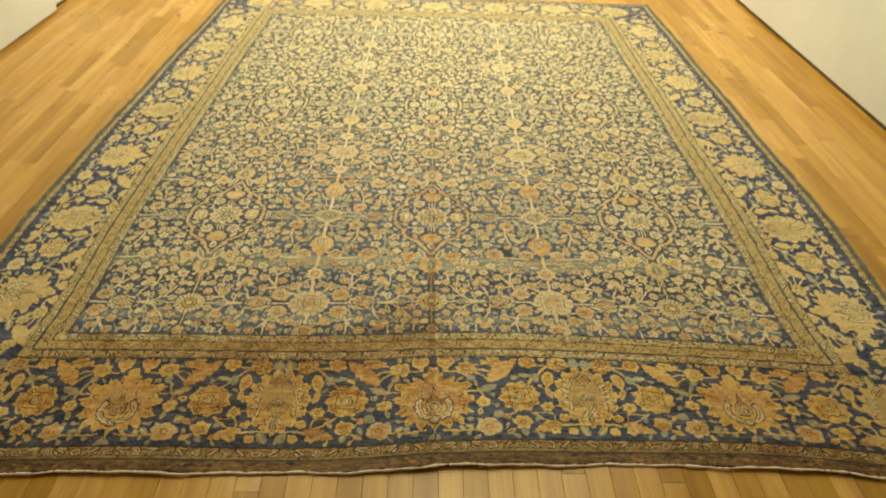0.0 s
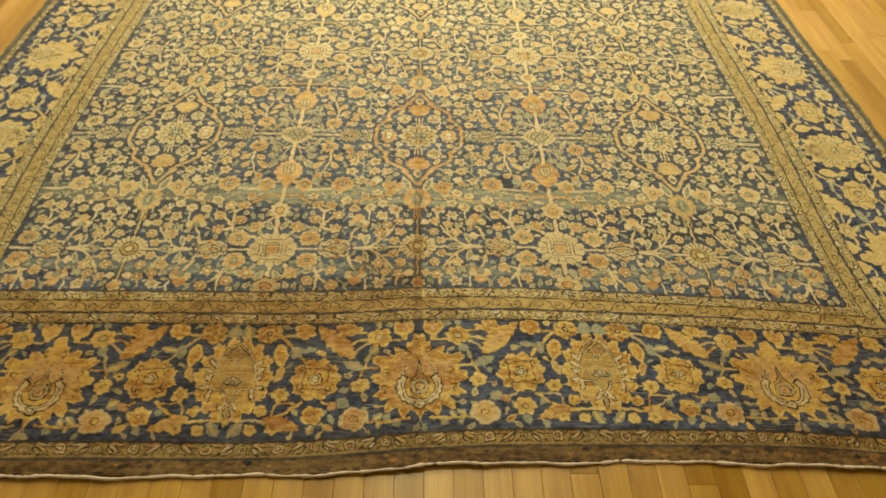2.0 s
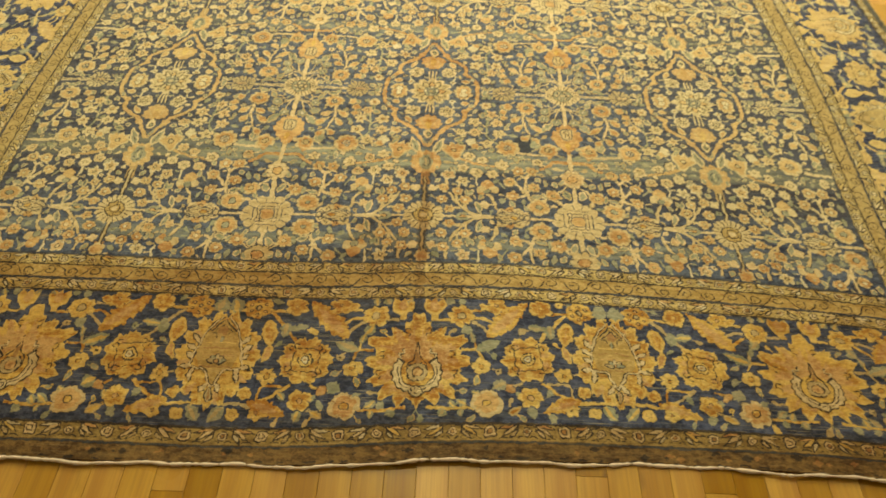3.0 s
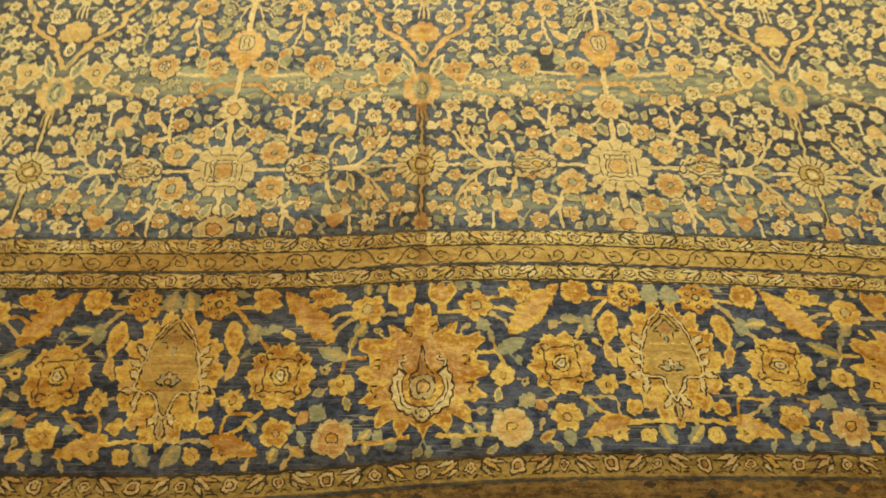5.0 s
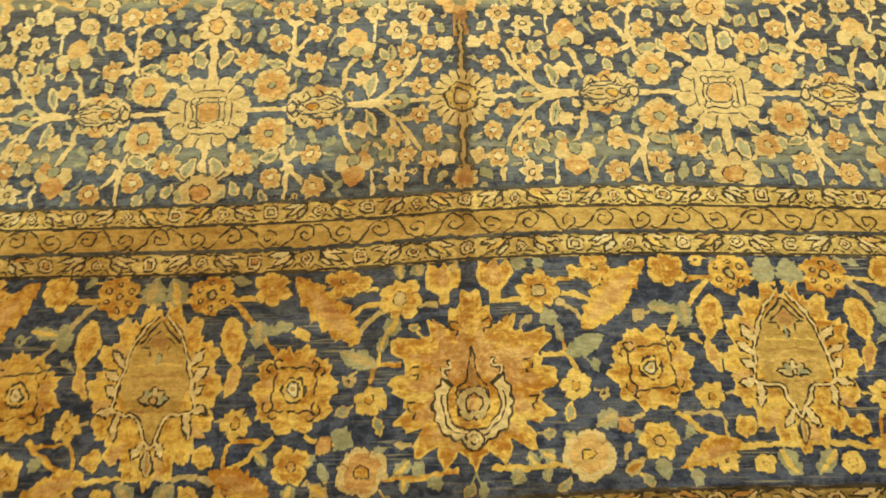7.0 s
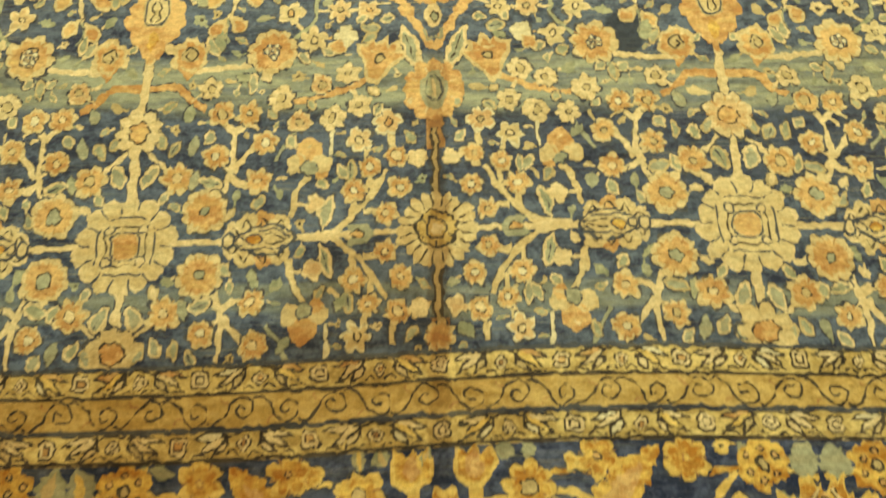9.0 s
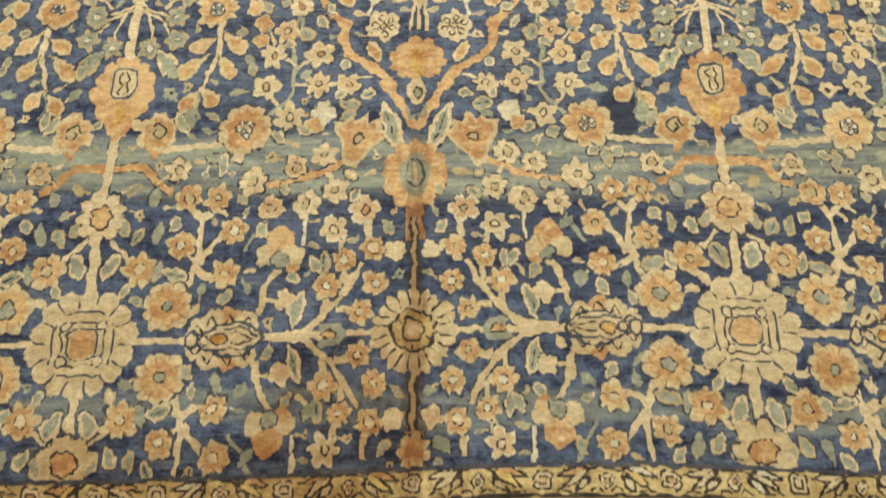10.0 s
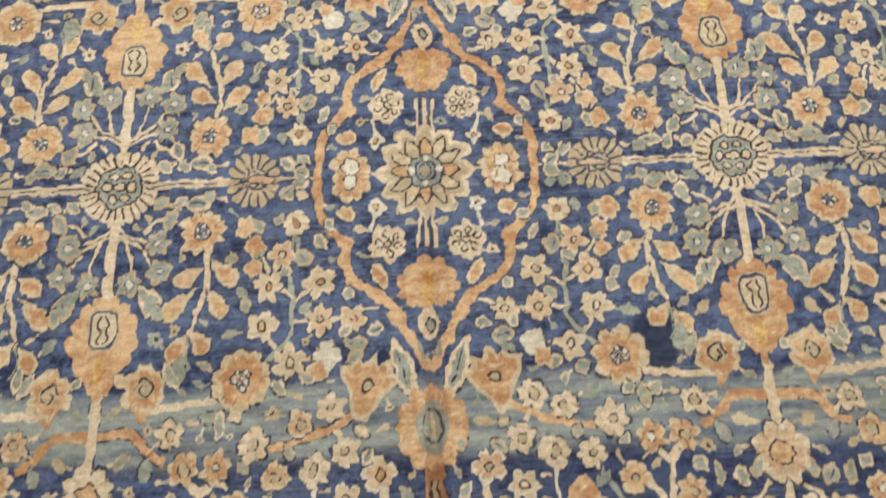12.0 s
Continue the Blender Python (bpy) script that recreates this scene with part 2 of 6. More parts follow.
def oak(name):
    mat, t, bsdf = nodes_of(name)
    pos = t.nodes.new("ShaderNodeNewGeometry").outputs["Position"]
    rnd = t.nodes.new("ShaderNodeObjectInfo").outputs["Random"]
    island = t.nodes.new("ShaderNodeNewGeometry").outputs["Random Per Island"]
    seed = arith(t, "FRACT", arith(t, "ADD", rnd, island), 0.0)
    shift = t.nodes.new("ShaderNodeVectorMath")
    comb = t.nodes.new("ShaderNodeCombineXYZ")
    t.links.new(arith(t, "MULTIPLY", seed, 37.0), comb.inputs["X"])
    t.links.new(arith(t, "MULTIPLY", seed, 91.0), comb.inputs["Y"])
    t.links.new(pos, shift.inputs[0])
    t.links.new(comb.outputs["Vector"], shift.inputs[1])
    v = shift.outputs["Vector"]
    fine = noise_at(t, scaled(t, v, 260, 6), 1.0, 4.0, 0.6)
    broad = noise_at(t, scaled(t, v, 24, 1.6), 1.0, 3.0, 0.55)
    col = mix(t, ramp(t, broad, 0.3, 0.7), (0.390, 0.180, 0.022), (0.520, 0.285, 0.046))
    col = mix(t, ramp(t, fine, 0.35, 0.75, 0.0, 0.35), col, (0.22, 0.095, 0.028))
    tone = t.nodes.new("ShaderNodeHueSaturation")
    t.links.new(col, tone.inputs["Color"])
    t.links.new(ramp(t, seed, 0.0, 1.0, 0.80, 1.24), tone.inputs["Value"])
    t.links.new(ramp(t, seed, 0.0, 1.0, 1.05, 0.92), tone.inputs["Saturation"])
    knot = noise_at(t, scaled(t, v, 18, 9), 1.0, 1.0)
    col = mix(t, ramp(t, knot, 0.70, 0.80, 0.0, 0.7), tone.outputs["Color"], (0.10, 0.040, 0.015))
    t.links.new(col, bsdf.inputs["Base Color"])
    t.links.new(ramp(t, noise_at(t, scaled(t, pos, 3, 3), 1.0, 3.0), 0.3, 0.7, 0.26, 0.40), bsdf.inputs["Roughness"])
    bsdf.inputs["Coat Weight"].default_value = 0.04
    bsdf.inputs["Coat Roughness"].default_value = 0.25
    bump = node(t, "ShaderNodeBump", Strength=0.15, Distance=0.0006)
    t.links.new(fine, bump.inputs["Height"])
    t.links.new(bump.outputs["Normal"], bsdf.inputs["Normal"])
    return mat


def plaster(name, a, b):
    mat, t, bsdf = nodes_of(name)
    pos = t.nodes.new("ShaderNodeNewGeometry").outputs["Position"]
    big = noise_at(t, pos, 1.7, 4.0, 0.6)
    fine = noise_at(t, pos, 160.0, 2.0)
    t.links.new(mix(t, ramp(t, big, 0.3, 0.7), a, b), bsdf.inputs["Base Color"])
    bsdf.inputs["Roughness"].default_value = 0.62
    bump = node(t, "ShaderNodeBump", Strength=0.12, Distance=0.001)
    t.links.new(fine, bump.inputs["Height"])
    t.links.new(bump.outputs["Normal"], bsdf.inputs["Normal"])
    return mat


COTTON = cotton("white_cotton_cord")
OAK = oak("honey_oak")
SEAM = plaster("dark_floor_gap", (0.090, 0.045, 0.012), (0.130, 0.066, 0.018))
WHITE = plaster("white_wall_paint", (0.60, 0.61, 0.65), (0.66, 0.67, 0.71))
GAP_SHADE = plaster("dark_wall_gap", (0.060, 0.040, 0.022), (0.085, 0.055, 0.030))

FLOOR_Z = -0.007


# ---------------------------------------------------------------- setting
def mesh_object(name, verts, faces, mats, parent=None, index=None, smooth=False):
    me = bpy.data.meshes.new(name)
    me.from_pydata(verts, [], faces)
    for m in mats:
        me.materials.append(m)
    if index is not None:
        me.polygons.foreach_set("material_index", index)
    if smooth:
        me.polygons.foreach_set("use_smooth", [True] * len(me.polygons))
    me.update()
    ob = new(name, me)
    ob.parent = parent
    return ob


BOX_FACES = [(0, 3, 2, 1), (4, 5, 6, 7), (0, 1, 5, 4), (1, 2, 6, 5), (2, 3, 7, 6), (3, 0, 4, 7)]


def box(name, x0, x1, y0, y1, z0, z1, mat, parent=None):
    vs = [(x, y, z) for z in (z0, z1) for x, y in ((x0, y0), (x1, y0), (x1, y1), (x0, y1))]
    return mesh_object(name, vs, BOX_FACES, [mat], parent)


X0, X1, Y0, Y1 = -2.150, 1.930, -2.8, 5.8
TOP = ROOM_H
tagged(box("wall_east", X1, X1 + 0.14, Y0, Y1, FLOOR_Z + 0.022, TOP, WHITE), "plain white painted gallery wall above the oak floor", "wall", kind="structure")
tagged(box("wall_west", X0 - 0.14, X0 + 0.008, Y0, Y1, FLOOR_Z + 0.022, TOP, WHITE), "plain white painted gallery wall above the oak floor", "wall", kind="structure")
tagged(box("wall_north", X0 - 0.14, X1 + 0.14, Y1, Y1 + 0.14, FLOOR_Z - 0.05, TOP, WHITE), "plain white end wall of the gallery", "wall", kind="structure")
tagged(box("wall_south", X0 - 0.14, X1 + 0.14, Y0 - 0.14, Y0, FLOOR_Z - 0.05, TOP, WHITE), "plain white end wall of the gallery", "wall", kind="structure")
tagged(box("ceiling", X0 - 0.14, X1 + 0.14, Y0 - 0.14, Y1 + 0.14, TOP, TOP + 0.1, WHITE), "plain white gallery ceiling", "ceiling", kind="structure")
# shadow at the foot of the walls, given by dark-coloured strips set slightly back
tagged(box("baseboard", X1 + 0.006, X1 + 0.13, Y0, Y1, FLOOR_Z - 0.004, FLOOR_Z + 0.022, GAP_SHADE), "dark strip coloured as the shadow gap under the white wall", "baseboard", kind="structure")
tagged(box("baseboard", X0 - 0.13, X0 + 0.002, Y0, Y1, FLOOR_Z - 0.004, FLOOR_Z + 0.022, GAP_SHADE), "dark strip coloured as the shadow gap under the white wall", "baseboard", kind="structure")

wall_panel = tagged(box("wall_panel", X0 + 0.010, X0 + 0.034, 0.4, 3.00, FLOOR_Z + 0.010, 2.3, WHITE), "thin white display panel standing flat against the wall", "panel")
for foot_y in (0.6, 2.55):
    box("foot", X0 + 0.012, X0 + 0.030, foot_y, foot_y + 0.06, FLOOR_Z, FLOOR_Z + 0.010, GAP_SHADE, wall_panel)

# ---------------------------------------------------------------- rug: shape of the sheet
DX = (-0.0065, 0.0103, -0.0035, 0.0126, -0.0152, 0.0030, -0.0012, 0.0102, -0.0139, -0.0174, 0.0037, 0.0202, 0.0051, -0.0019, -0.0366)
DY = (0.0096, -0.0079, -0.0152, -0.0112, 0.0275, 0.0072, -0.0075, -0.0096, 0.0629, 0.0110, -0.0482, -0.0236, 0.0292, -0.0257, -0.0481)


def lie(x, y):
    """Where a place of the true pattern lies on the floor: the hand-woven sheet is skewed and a little wavy."""
    s, end, mid = np.sin(1.155 * x), np.exp(-((y + 0.18) / 0.30) ** 2), np.exp(-((y - 0.40) / 0.32) ** 2)
    terms = np.stack([1 + 0 * x, x, y, x * x, x * y, y * y, x * y * y, end, end * s, end * s * s, end * s ** 3, end * s ** 4, mid * s, mid * s * s, mid * s ** 3], -1)
    px, py = x + terms @ np.array(DX), y + terms @ np.array(DY)
    py = py + 0.0025 * np.sin(px * 9.0 + 0.6) * np.exp(-(y / 0.5) ** 2)
    px = px + 0.0015 * np.sin(py * 7.3)
    pz = 0.0022 * np.sin(px * 6.1 + py * 2.3) * np.sin(py * 4.7 + 0.9)
    pz = pz + 0.0030 * np.exp(-((px + 0.02) / 0.05) ** 2) * np.exp(-((py - 0.25) / 0.45) ** 2)
    pz = pz + 0.0035 * np.exp(-((py + 0.15) / 0.08) ** 2) * np.sin(px * 8.0 + 1.2)
    return px, py, pz


LAYER = 0.00016
HALF_X, NEAR, FAR = 1.355, -0.188, 3.420     # the whole sheet
FIELD_X, FIELD_0, FIELD_1 = 0.985, 0.262, 3.028
GUARD_X, GUARD_0, GUARD_1 = 1.081, 0.164, 3.125
BORDER_X, BORDER_0, BORDER_1 = 1.318, -0.117, 3.362
OUTER_X, OUTER_0, OUTER_1 = 1.341, -0.151, 3.392

rug = new("oriental_rug")
tagged(rug, "large worn indigo, gold and cream floral rug on oak floor", "rug")


def sheet(name, rects, mat, parent, label="", step=0.013, layer=0):
    """A piece of the pile's ground: rectangles of the pattern, gridded and laid on the floor."""
    verts, faces = [], []
    for x0, x1, y0, y1 in rects:
        nx, ny = max(2, round((x1 - x0) / step) + 1), max(2, round((y1 - y0) / step) + 1)
        gx, gy = np.meshgrid(np.linspace(x0, x1, nx), np.linspace(y0, y1, ny))
        px, py, pz = lie(gx.ravel(), gy.ravel())
        base = len(verts)
        verts += np.stack([px, py, pz + layer * LAYER], 1).tolist()
        faces += [(base + j * nx + i, base + j * nx + i + 1, base + (j + 1) * nx + i + 1, base + (j + 1) * nx + i)
                  for j in range(ny - 1) for i in range(nx - 1)]
    ob = mesh_object(name, verts, faces, [mat], parent, smooth=True)
    if label:
        tagged(ob, label)
    return ob


def ring_rects(x_in, y0_in, y1_in, x_out, y0_out, y1_out):
    return [(-x_out, x_out, y0_out, y0_in), (-x_out, x_out, y1_in, y1_out), (-x_out, -x_in, y0_in, y1_in), (x_in, x_out, y0_in, y1_in)]


field = sheet("field", [(-FIELD_X, FIELD_X, FIELD_0, FIELD_1)], WOOL["blue"], rug, "indigo wool field with greenish dye bands")
inner_guard = sheet("inner_guard", ring_rects(FIELD_X, FIELD_0, FIELD_1, GUARD_X, GUARD_0, GUARD_1), WOOL["guard"], rug, "golden guard stripes round the field")
main_border = sheet("main_border", ring_rects(GUARD_X, GUARD_0, GUARD_1, BORDER_X, BORDER_0, BORDER_1), WOOL["border_blue"], rug, "worn dark blue main border")
outer_guard = sheet("outer_guard", ring_rects(BORDER_X, BORDER_0, BORDER_1, OUTER_X, OUTER_0, OUTER_1), WOOL["olive"], rug, "narrow olive and gold outer guard stripe")
for y_a, y_b in ((NEAR, OUTER_0), (OUTER_1, FAR)):
    sheet("rug_end", [(-HALF_X, HALF_X, y_a, y_b)], WOOL["umber"], rug, "plain brown woven end")
for x_a, x_b in ((-HALF_X, -OUTER_X), (OUTER_X, HALF_X)):
    sheet("side_edge", [(x_a, x_b, OUTER_0, OUTER_1)], WOOL["edge"], rug, "dark overcast side edge")


def rug_backing():
    n = 90
    ring = []
    ring += [(x, NEAR) for x in np.linspace(-HALF_X, HALF_X, n)]
    ring += [(HALF_X, y) for y in np.linspace(NEAR, FAR, n)[1:]]
    ring += [(x, FAR) for x in np.linspace(HALF_X, -HALF_X, n)[1:]]
    ring += [(-HALF_X, y) for y in np.linspace(FAR, NEAR, n)[1:-1]]
    xs, ys = np.array(ring).T
    px, py, pz = lie(xs, ys)
    k = len(ring)
    verts = np.concatenate([np.stack([px, py, pz - 0.0002], 1), np.stack([px, py, 0 * pz + FLOOR_Z], 1)]).tolist()
    faces = [(i, k + i, k + (i + 1) % k, (i + 1) % k) for i in range(k)] + [tuple(range(k, 2 * k))]
    return tagged(mesh_object("backing", verts, faces, [WOOL["umber"]], rug), "brown edge and underside of the rug")


rug_backing()


def tube(name, xs, ys, radius, mat, parent, lift=0.0, wobble=0.0):
    px, py, pz = lie(np.array(xs), np.array(ys))
    n, m = len(px), 7
    r = radius * (1 + wobble * np.random.uniform(-1, 1, n))
    tx, ty = np.gradient(px), np.gradient(py)
    ln = np.hypot(tx, ty)
    ax, ay = -ty / ln, tx / ln
    verts, faces = [], []
    for i in range(n):
        for j in range(m):
            a = 2 * math.pi * j / m
            verts.append((px[i] + ax[i] * math.cos(a) * r[i], py[i] + ay[i] * math.cos(a) * r[i], pz[i] + lift + math.sin(a) * r[i]))
    for i in range(n - 1):
        for j in range(m):
            faces.append((i * m + j, i * m + (j + 1) % m, (i + 1) * m + (j + 1) % m, (i + 1) * m + j))
    return mesh_object(name, verts, faces, [mat], parent, smooth=True)


for y_end in (NEAR - 0.002, FAR + 0.002):
    xs = np.linspace(-HALF_X, HALF_X, 420)
    ys = y_end + 0.0030 * np.sin(xs * 15.5 + 0.8) + 0.0016 * np.sin(xs * 37) + 0.0008 * np.sin(xs * 83 + 1)
    tagged(tube("end_cord", xs, ys, 0.0028, COTTON, rug, -0.0016, 0.45), "white cotton cord along the end")
for side in (-1, 1):
    ys = np.linspace(NEAR, FAR, 520)
    xs = side * (HALF_X + 0.0015 * np.sin(ys * 31) + np.random.uniform(-0.0012, 0.0012, 520))
    tagged(tube("side_cord", xs, ys, 0.0055, WOOL["edge"], rug, -0.003, 0.35), "dark frayed overcast cord")


# ---------------------------------------------------------------- rug: woven motifs
class Motif:
    """Flat shapes of one woven motif, in its own coordinates, each with a wool and a height in the pile."""

    def __init__(self):
        self.verts, self.layers, self.faces, self.wool = [], [], [], []

    def _add(self, pts, layer):
        base = len(self.verts)
        self.verts += [(float(a), float(b)) for a, b in pts]
        self.layers += [layer] * len(pts)
        return base

    def poly(self, pts, wool_name, layer):
        pts = np.asarray(pts, float)
        nxt = np.roll(pts, -1, 0)
        cuts = np.maximum(1, (np.hypot(*(nxt - pts).T) / KNOT).astype(int))
        if cuts.max() > 1:
            pts = np.vstack([a + (b - a) * np.linspace(0, 1, c, endpoint=False)[:, None] for a, b, c in zip(pts, nxt, cuts)])
        base = self._add(pts, layer)
        self.faces.append(tuple(range(base, base + len(pts))))
        self.wool.append(wool_name)

    def disc(self, pts, wool_name, layer, centre=(0, 0), rings=1):
        pts, c, n = np.asarray(pts), np.asarray(centre), len(pts)
        bases = [self._add(c + (pts - c) * (k / rings), layer) for k in range(1, rings + 1)]
        mid = self._add([c], layer)
        for i in range(n):
            j = (i + 1) % n
            self.faces.append((mid, bases[0] + i, bases[0] + j))
            self.wool.append(wool_name)
            for a, b in zip(bases, bases[1:]):
                self.faces.append((a + i, b + i, b + j, a + j))
                self.wool.append(wool_name)

    def band(self, inner, outer, wool_name, layer, closed=True):
        a, b, n = self._add(inner, layer), self._add(outer, layer), len(inner)
        for i in range(n if closed else n - 1):
            j = (i + 1) % n
            self.faces.append((a + i, b + i, b + j, a + j))
            self.wool.append(wool_name)

    def stroke(self, ctrl, width, wool_name, layer, taper=1.0, rough=0.12, outlined=False):
        pts = spline(ctrl)
        d = np.gradient(pts, axis=0)
        d /= np.maximum(np.hypot(d[:, 0], d[:, 1]), 1e-9)[:, None]
        nrm = np.stack([-d[:, 1], d[:, 0]], 1)
        w = np.linspace(1, taper, len(pts)) * width / 2
        if layer == 1 and outlined and random.random() < 0.8:
            self.band(pts - nrm * (w + 0.0010)[:, None], pts + nrm * (w + 0.0010)[:, None], "plum", 0.6, closed=False)
        e = min(0.0013, width * 0.20) * rough / 0.12
        wa, wb = w + ragged_edge(len(pts), e), w + ragged_edge(len(pts), e)
        self.band(pts - nrm * wa[:, None], pts + nrm * wb[:, None], wool_name, layer, closed=False)


def spline(ctrl, gap=0.0036):
    """A smooth line through a few places."""
    c = np.array(ctrl, float)
    if len(c) == 2:
        n = max(2, int(np.hypot(*(c[1] - c[0])) / gap) + 1)
        return c[0] + (c[1] - c[0]) * np.linspace(0, 1, n)[:, None]
    c = np.vstack([2 * c[0] - c[1], c, 2 * c[-1] - c[-2]])
    out = []
    for a, b, d, e in zip(c, c[1:], c[2:], c[3:]):
        n = max(2, int(np.hypot(*(d - b)) / gap) + 1)
        s = np.linspace(0, 1, n, endpoint=False)[:, None]
        out.append(0.5 * (2 * b + (d - a) * s + (2 * a - 5 * b + 4 * d - e) * s ** 2 + (3 * b - a - 3 * d + e) * s ** 3))
    return np.vstack(out + [c[-2:-1]])


KNOT = 0.0024


def ragged_edge(count, amount=0.0008):
    """Uneven knots along an outline: a step every few knots and a little noise."""
    steps = np.repeat(np.random.uniform(-1, 1, count // 2 + 1), 2)[:count]
    return amount * (0.75 * steps + 0.45 * np.random.uniform(-1, 1, count))


def lobes(radius, n, depth, count=0, ratio=1.0, turn=0.0, sharp=0.6, ragged=0.03):
    """Outline with n rounded (sharp < 1) or pointed (sharp > 1) petals, no two quite alike."""
    count = max(count or 7 * n, int(2 * math.pi * radius / KNOT), 12)
    a = np.linspace(0, 2 * math.pi, count, endpoint=False)
    k = np.floor(n * (a - turn) / (2 * math.pi) + 0.5).astype(int) % max(n, 1)
    uneven = np.random.uniform(-1, 1, max(n, 1))[k] * (0.07 if ragged else 0.0)
    r = radius * (1 + uneven * min(1.0, depth * 5) - depth + depth * np.abs(np.cos(n * (a - turn) / 2)) ** sharp)
    if ragged:
        r = r + ragged_edge(count, min(0.0019, radius * 0.12))
    return np.stack([r * np.cos(a), r * np.sin(a) * ratio], 1)


def moved(pts, x, y, turn=0.0):
    c, s = math.cos(turn), math.sin(turn)
    pts = np.asarray(pts)
    return np.stack([x + pts[:, 0] * c - pts[:, 1] * s, y + pts[:, 0] * s + pts[:, 1] * c], 1)


def leaf_outline(base, tip, width, teeth=0, count=0, drop=0.85):
    """A leaf from base to tip; drop above 1 puts its widest place towards the tip."""
    b, t = np.array(base, float), np.array(tip, float)
    d = t - b
    length = np.hypot(*d)
    count = max(count, int(length / KNOT) + 4, 8)
    n = np.array([-d[1], d[0]]) / length
    s = np.linspace(0, 1, count)
    w = width / 2 * np.sin(math.pi * s ** drop) ** 0.8
    if teeth:
        w = w * (1 - 0.34 * ((s * teeth) % 1.0))
    w[0] = w[-1] = 0.0
    e = min(0.0015, width * 0.11)
    up = b + d * s[:, None] + n * (w + ragged_edge(count, e) * (w > 0))[:, None]
    dn = b + d * s[:, None] - n * (w + ragged_edge(count, e) * (w > 0))[:, None]
    return np.vstack([up, dn[1:-1][::-1]])


PARTING = {"apricot": "rust", "blush": "apricot", "gold": "rust", "cream": "tan", "ivory": "tan", "mist": "sage"}
RIM = {"apricot": "peach", "gold": "straw", "mist": "tan", "blush": "cream"}


def flower(radius, n=7, petal="cream", ring="dark", eye="", depth=0.22, turn=None, rough_eye=False, inner=0.40):
    """A small round flower: petals, a thin dark ring, an eye."""
    m = Motif()
    if petal == "cream" and random.random() < 0.35:
        petal = "blush"
    turn = np.random.uniform(0, 6.28) if turn is None else turn
    n, depth, sharp = max(4, n + random.choice((-1, 0, 0, 1))), depth * random.uniform(0.9, 1.5), random.uniform(0.6, 1.2)
    m.disc(lobes(radius * 0.99 + 0.0011, n, depth, turn=turn, sharp=sharp, ragged=0.05), "plum", 1.7)
    m.disc(lobes(radius * 0.99, n, depth, turn=turn, sharp=sharp, ragged=0.05), RIM.get(petal, petal), 3, rings=2 if radius > 0.02 else 1)
    if petal in RIM:
        m.disc(lobes(radius * 0.76, n, depth, turn=turn, sharp=sharp, ragged=0.05), petal, 4, rings=2 if radius > 0.02 else 1)
    if radius > 0.013:
        for k in range(n):
            a = turn + (k + 0.5) * 2 * math.pi / n
            m.stroke([(radius * 0.55 * math.cos(a), radius * 0.55 * math.sin(a)), (radius * 0.86 * math.cos(a), radius * 0.86 * math.sin(a))], 0.0014, PARTING.get(petal, "tan"), 5)
    if ring:
        t = max(0.0010, radius * 0.062)
        inner *= random.uniform(0.75, 1.05)
        o = lobes(radius * inner, 5, 0.14, 18, ratio=random.uniform(0.8, 1.2), ragged=0.06)
        m.band(o * (1 - t / (radius * inner)), o, ring, 5)
        if eye:
            m.disc(o * (1 - t / (radius * inner)), eye, 5)
    if rough_eye:
        for k in range(6):
            a = turn + k * 1.2566
            x, y, e = (radius * 0.225 * math.cos(a), radius * 0.225 * math.sin(a), 0.135) if k < 5 else (0.0, 0.0, 0.085)
            m.disc(moved(lobes(radius * e, 3, 0.1, 8), x, y), "ink", 6, (x, y))
            m.disc(moved(lobes(radius * e - 0.0016, 3, 0.1, 8), x, y), "ivory", 7, (x, y))
    return m


def star(radius, petal="cream"):
    """Five or six loose pointed petals round a ringed eye."""
    m = Motif()
    n, turn, sharp = random.choice((5, 5, 6)), np.random.uniform(0, 6), random.uniform(0.7, 1.2)
    m.disc(lobes(radius * 0.99 + 0.0011, n, 0.40, 8 * n, turn=turn, sharp=sharp), "plum", 1.7)
    m.disc(lobes(radius * 0.99, n, 0.42, 8 * n, turn=turn, sharp=sharp), petal, 3)
    m.disc(lobes(radius * 0.80, n, 0.44, 6 * n, turn=turn, sharp=sharp), random.choice(("blush", "blush", "peach")), 4)
    o = lobes(radius * 0.29, 4, 0.1, 14, ratio=random.uniform(0.75, 1.3), ragged=0.08)
    m.band(o * 0.66, o, "dark", 5)
    m.disc(o * 0.66, random.choice(("apricot", "tan", "cream")), 5)
    return m


def leaf(base, tip, width, wool_name="sage", rim="cream", vein="", teeth=0):
    m = Motif()
    b, t = np.array(base, float), np.array(tip, float)
    way = (t - b) / np.hypot(*(t - b)) * 0.0016
    m.poly(leaf_outline(b - way, t + way, width + 0.0022), "plum", 1.7)
    if rim:
        m.poly(leaf_outline(b, t, width), rim, 2)
        d = t - b
        m.poly(leaf_outline(b + 0.13 * d, t - 0.12 * d, width * 0.60), wool_name, 3)
    else:
        m.poly(leaf_outline(b, t, width, teeth, 26 if teeth else 18), wool_name, 3)
    if vein:
        m.stroke([b + 0.2 * (t - b), b + 0.75 * (t - b)], max(0.0012, width * 0.07), vein, 4, 0.6)
    return m


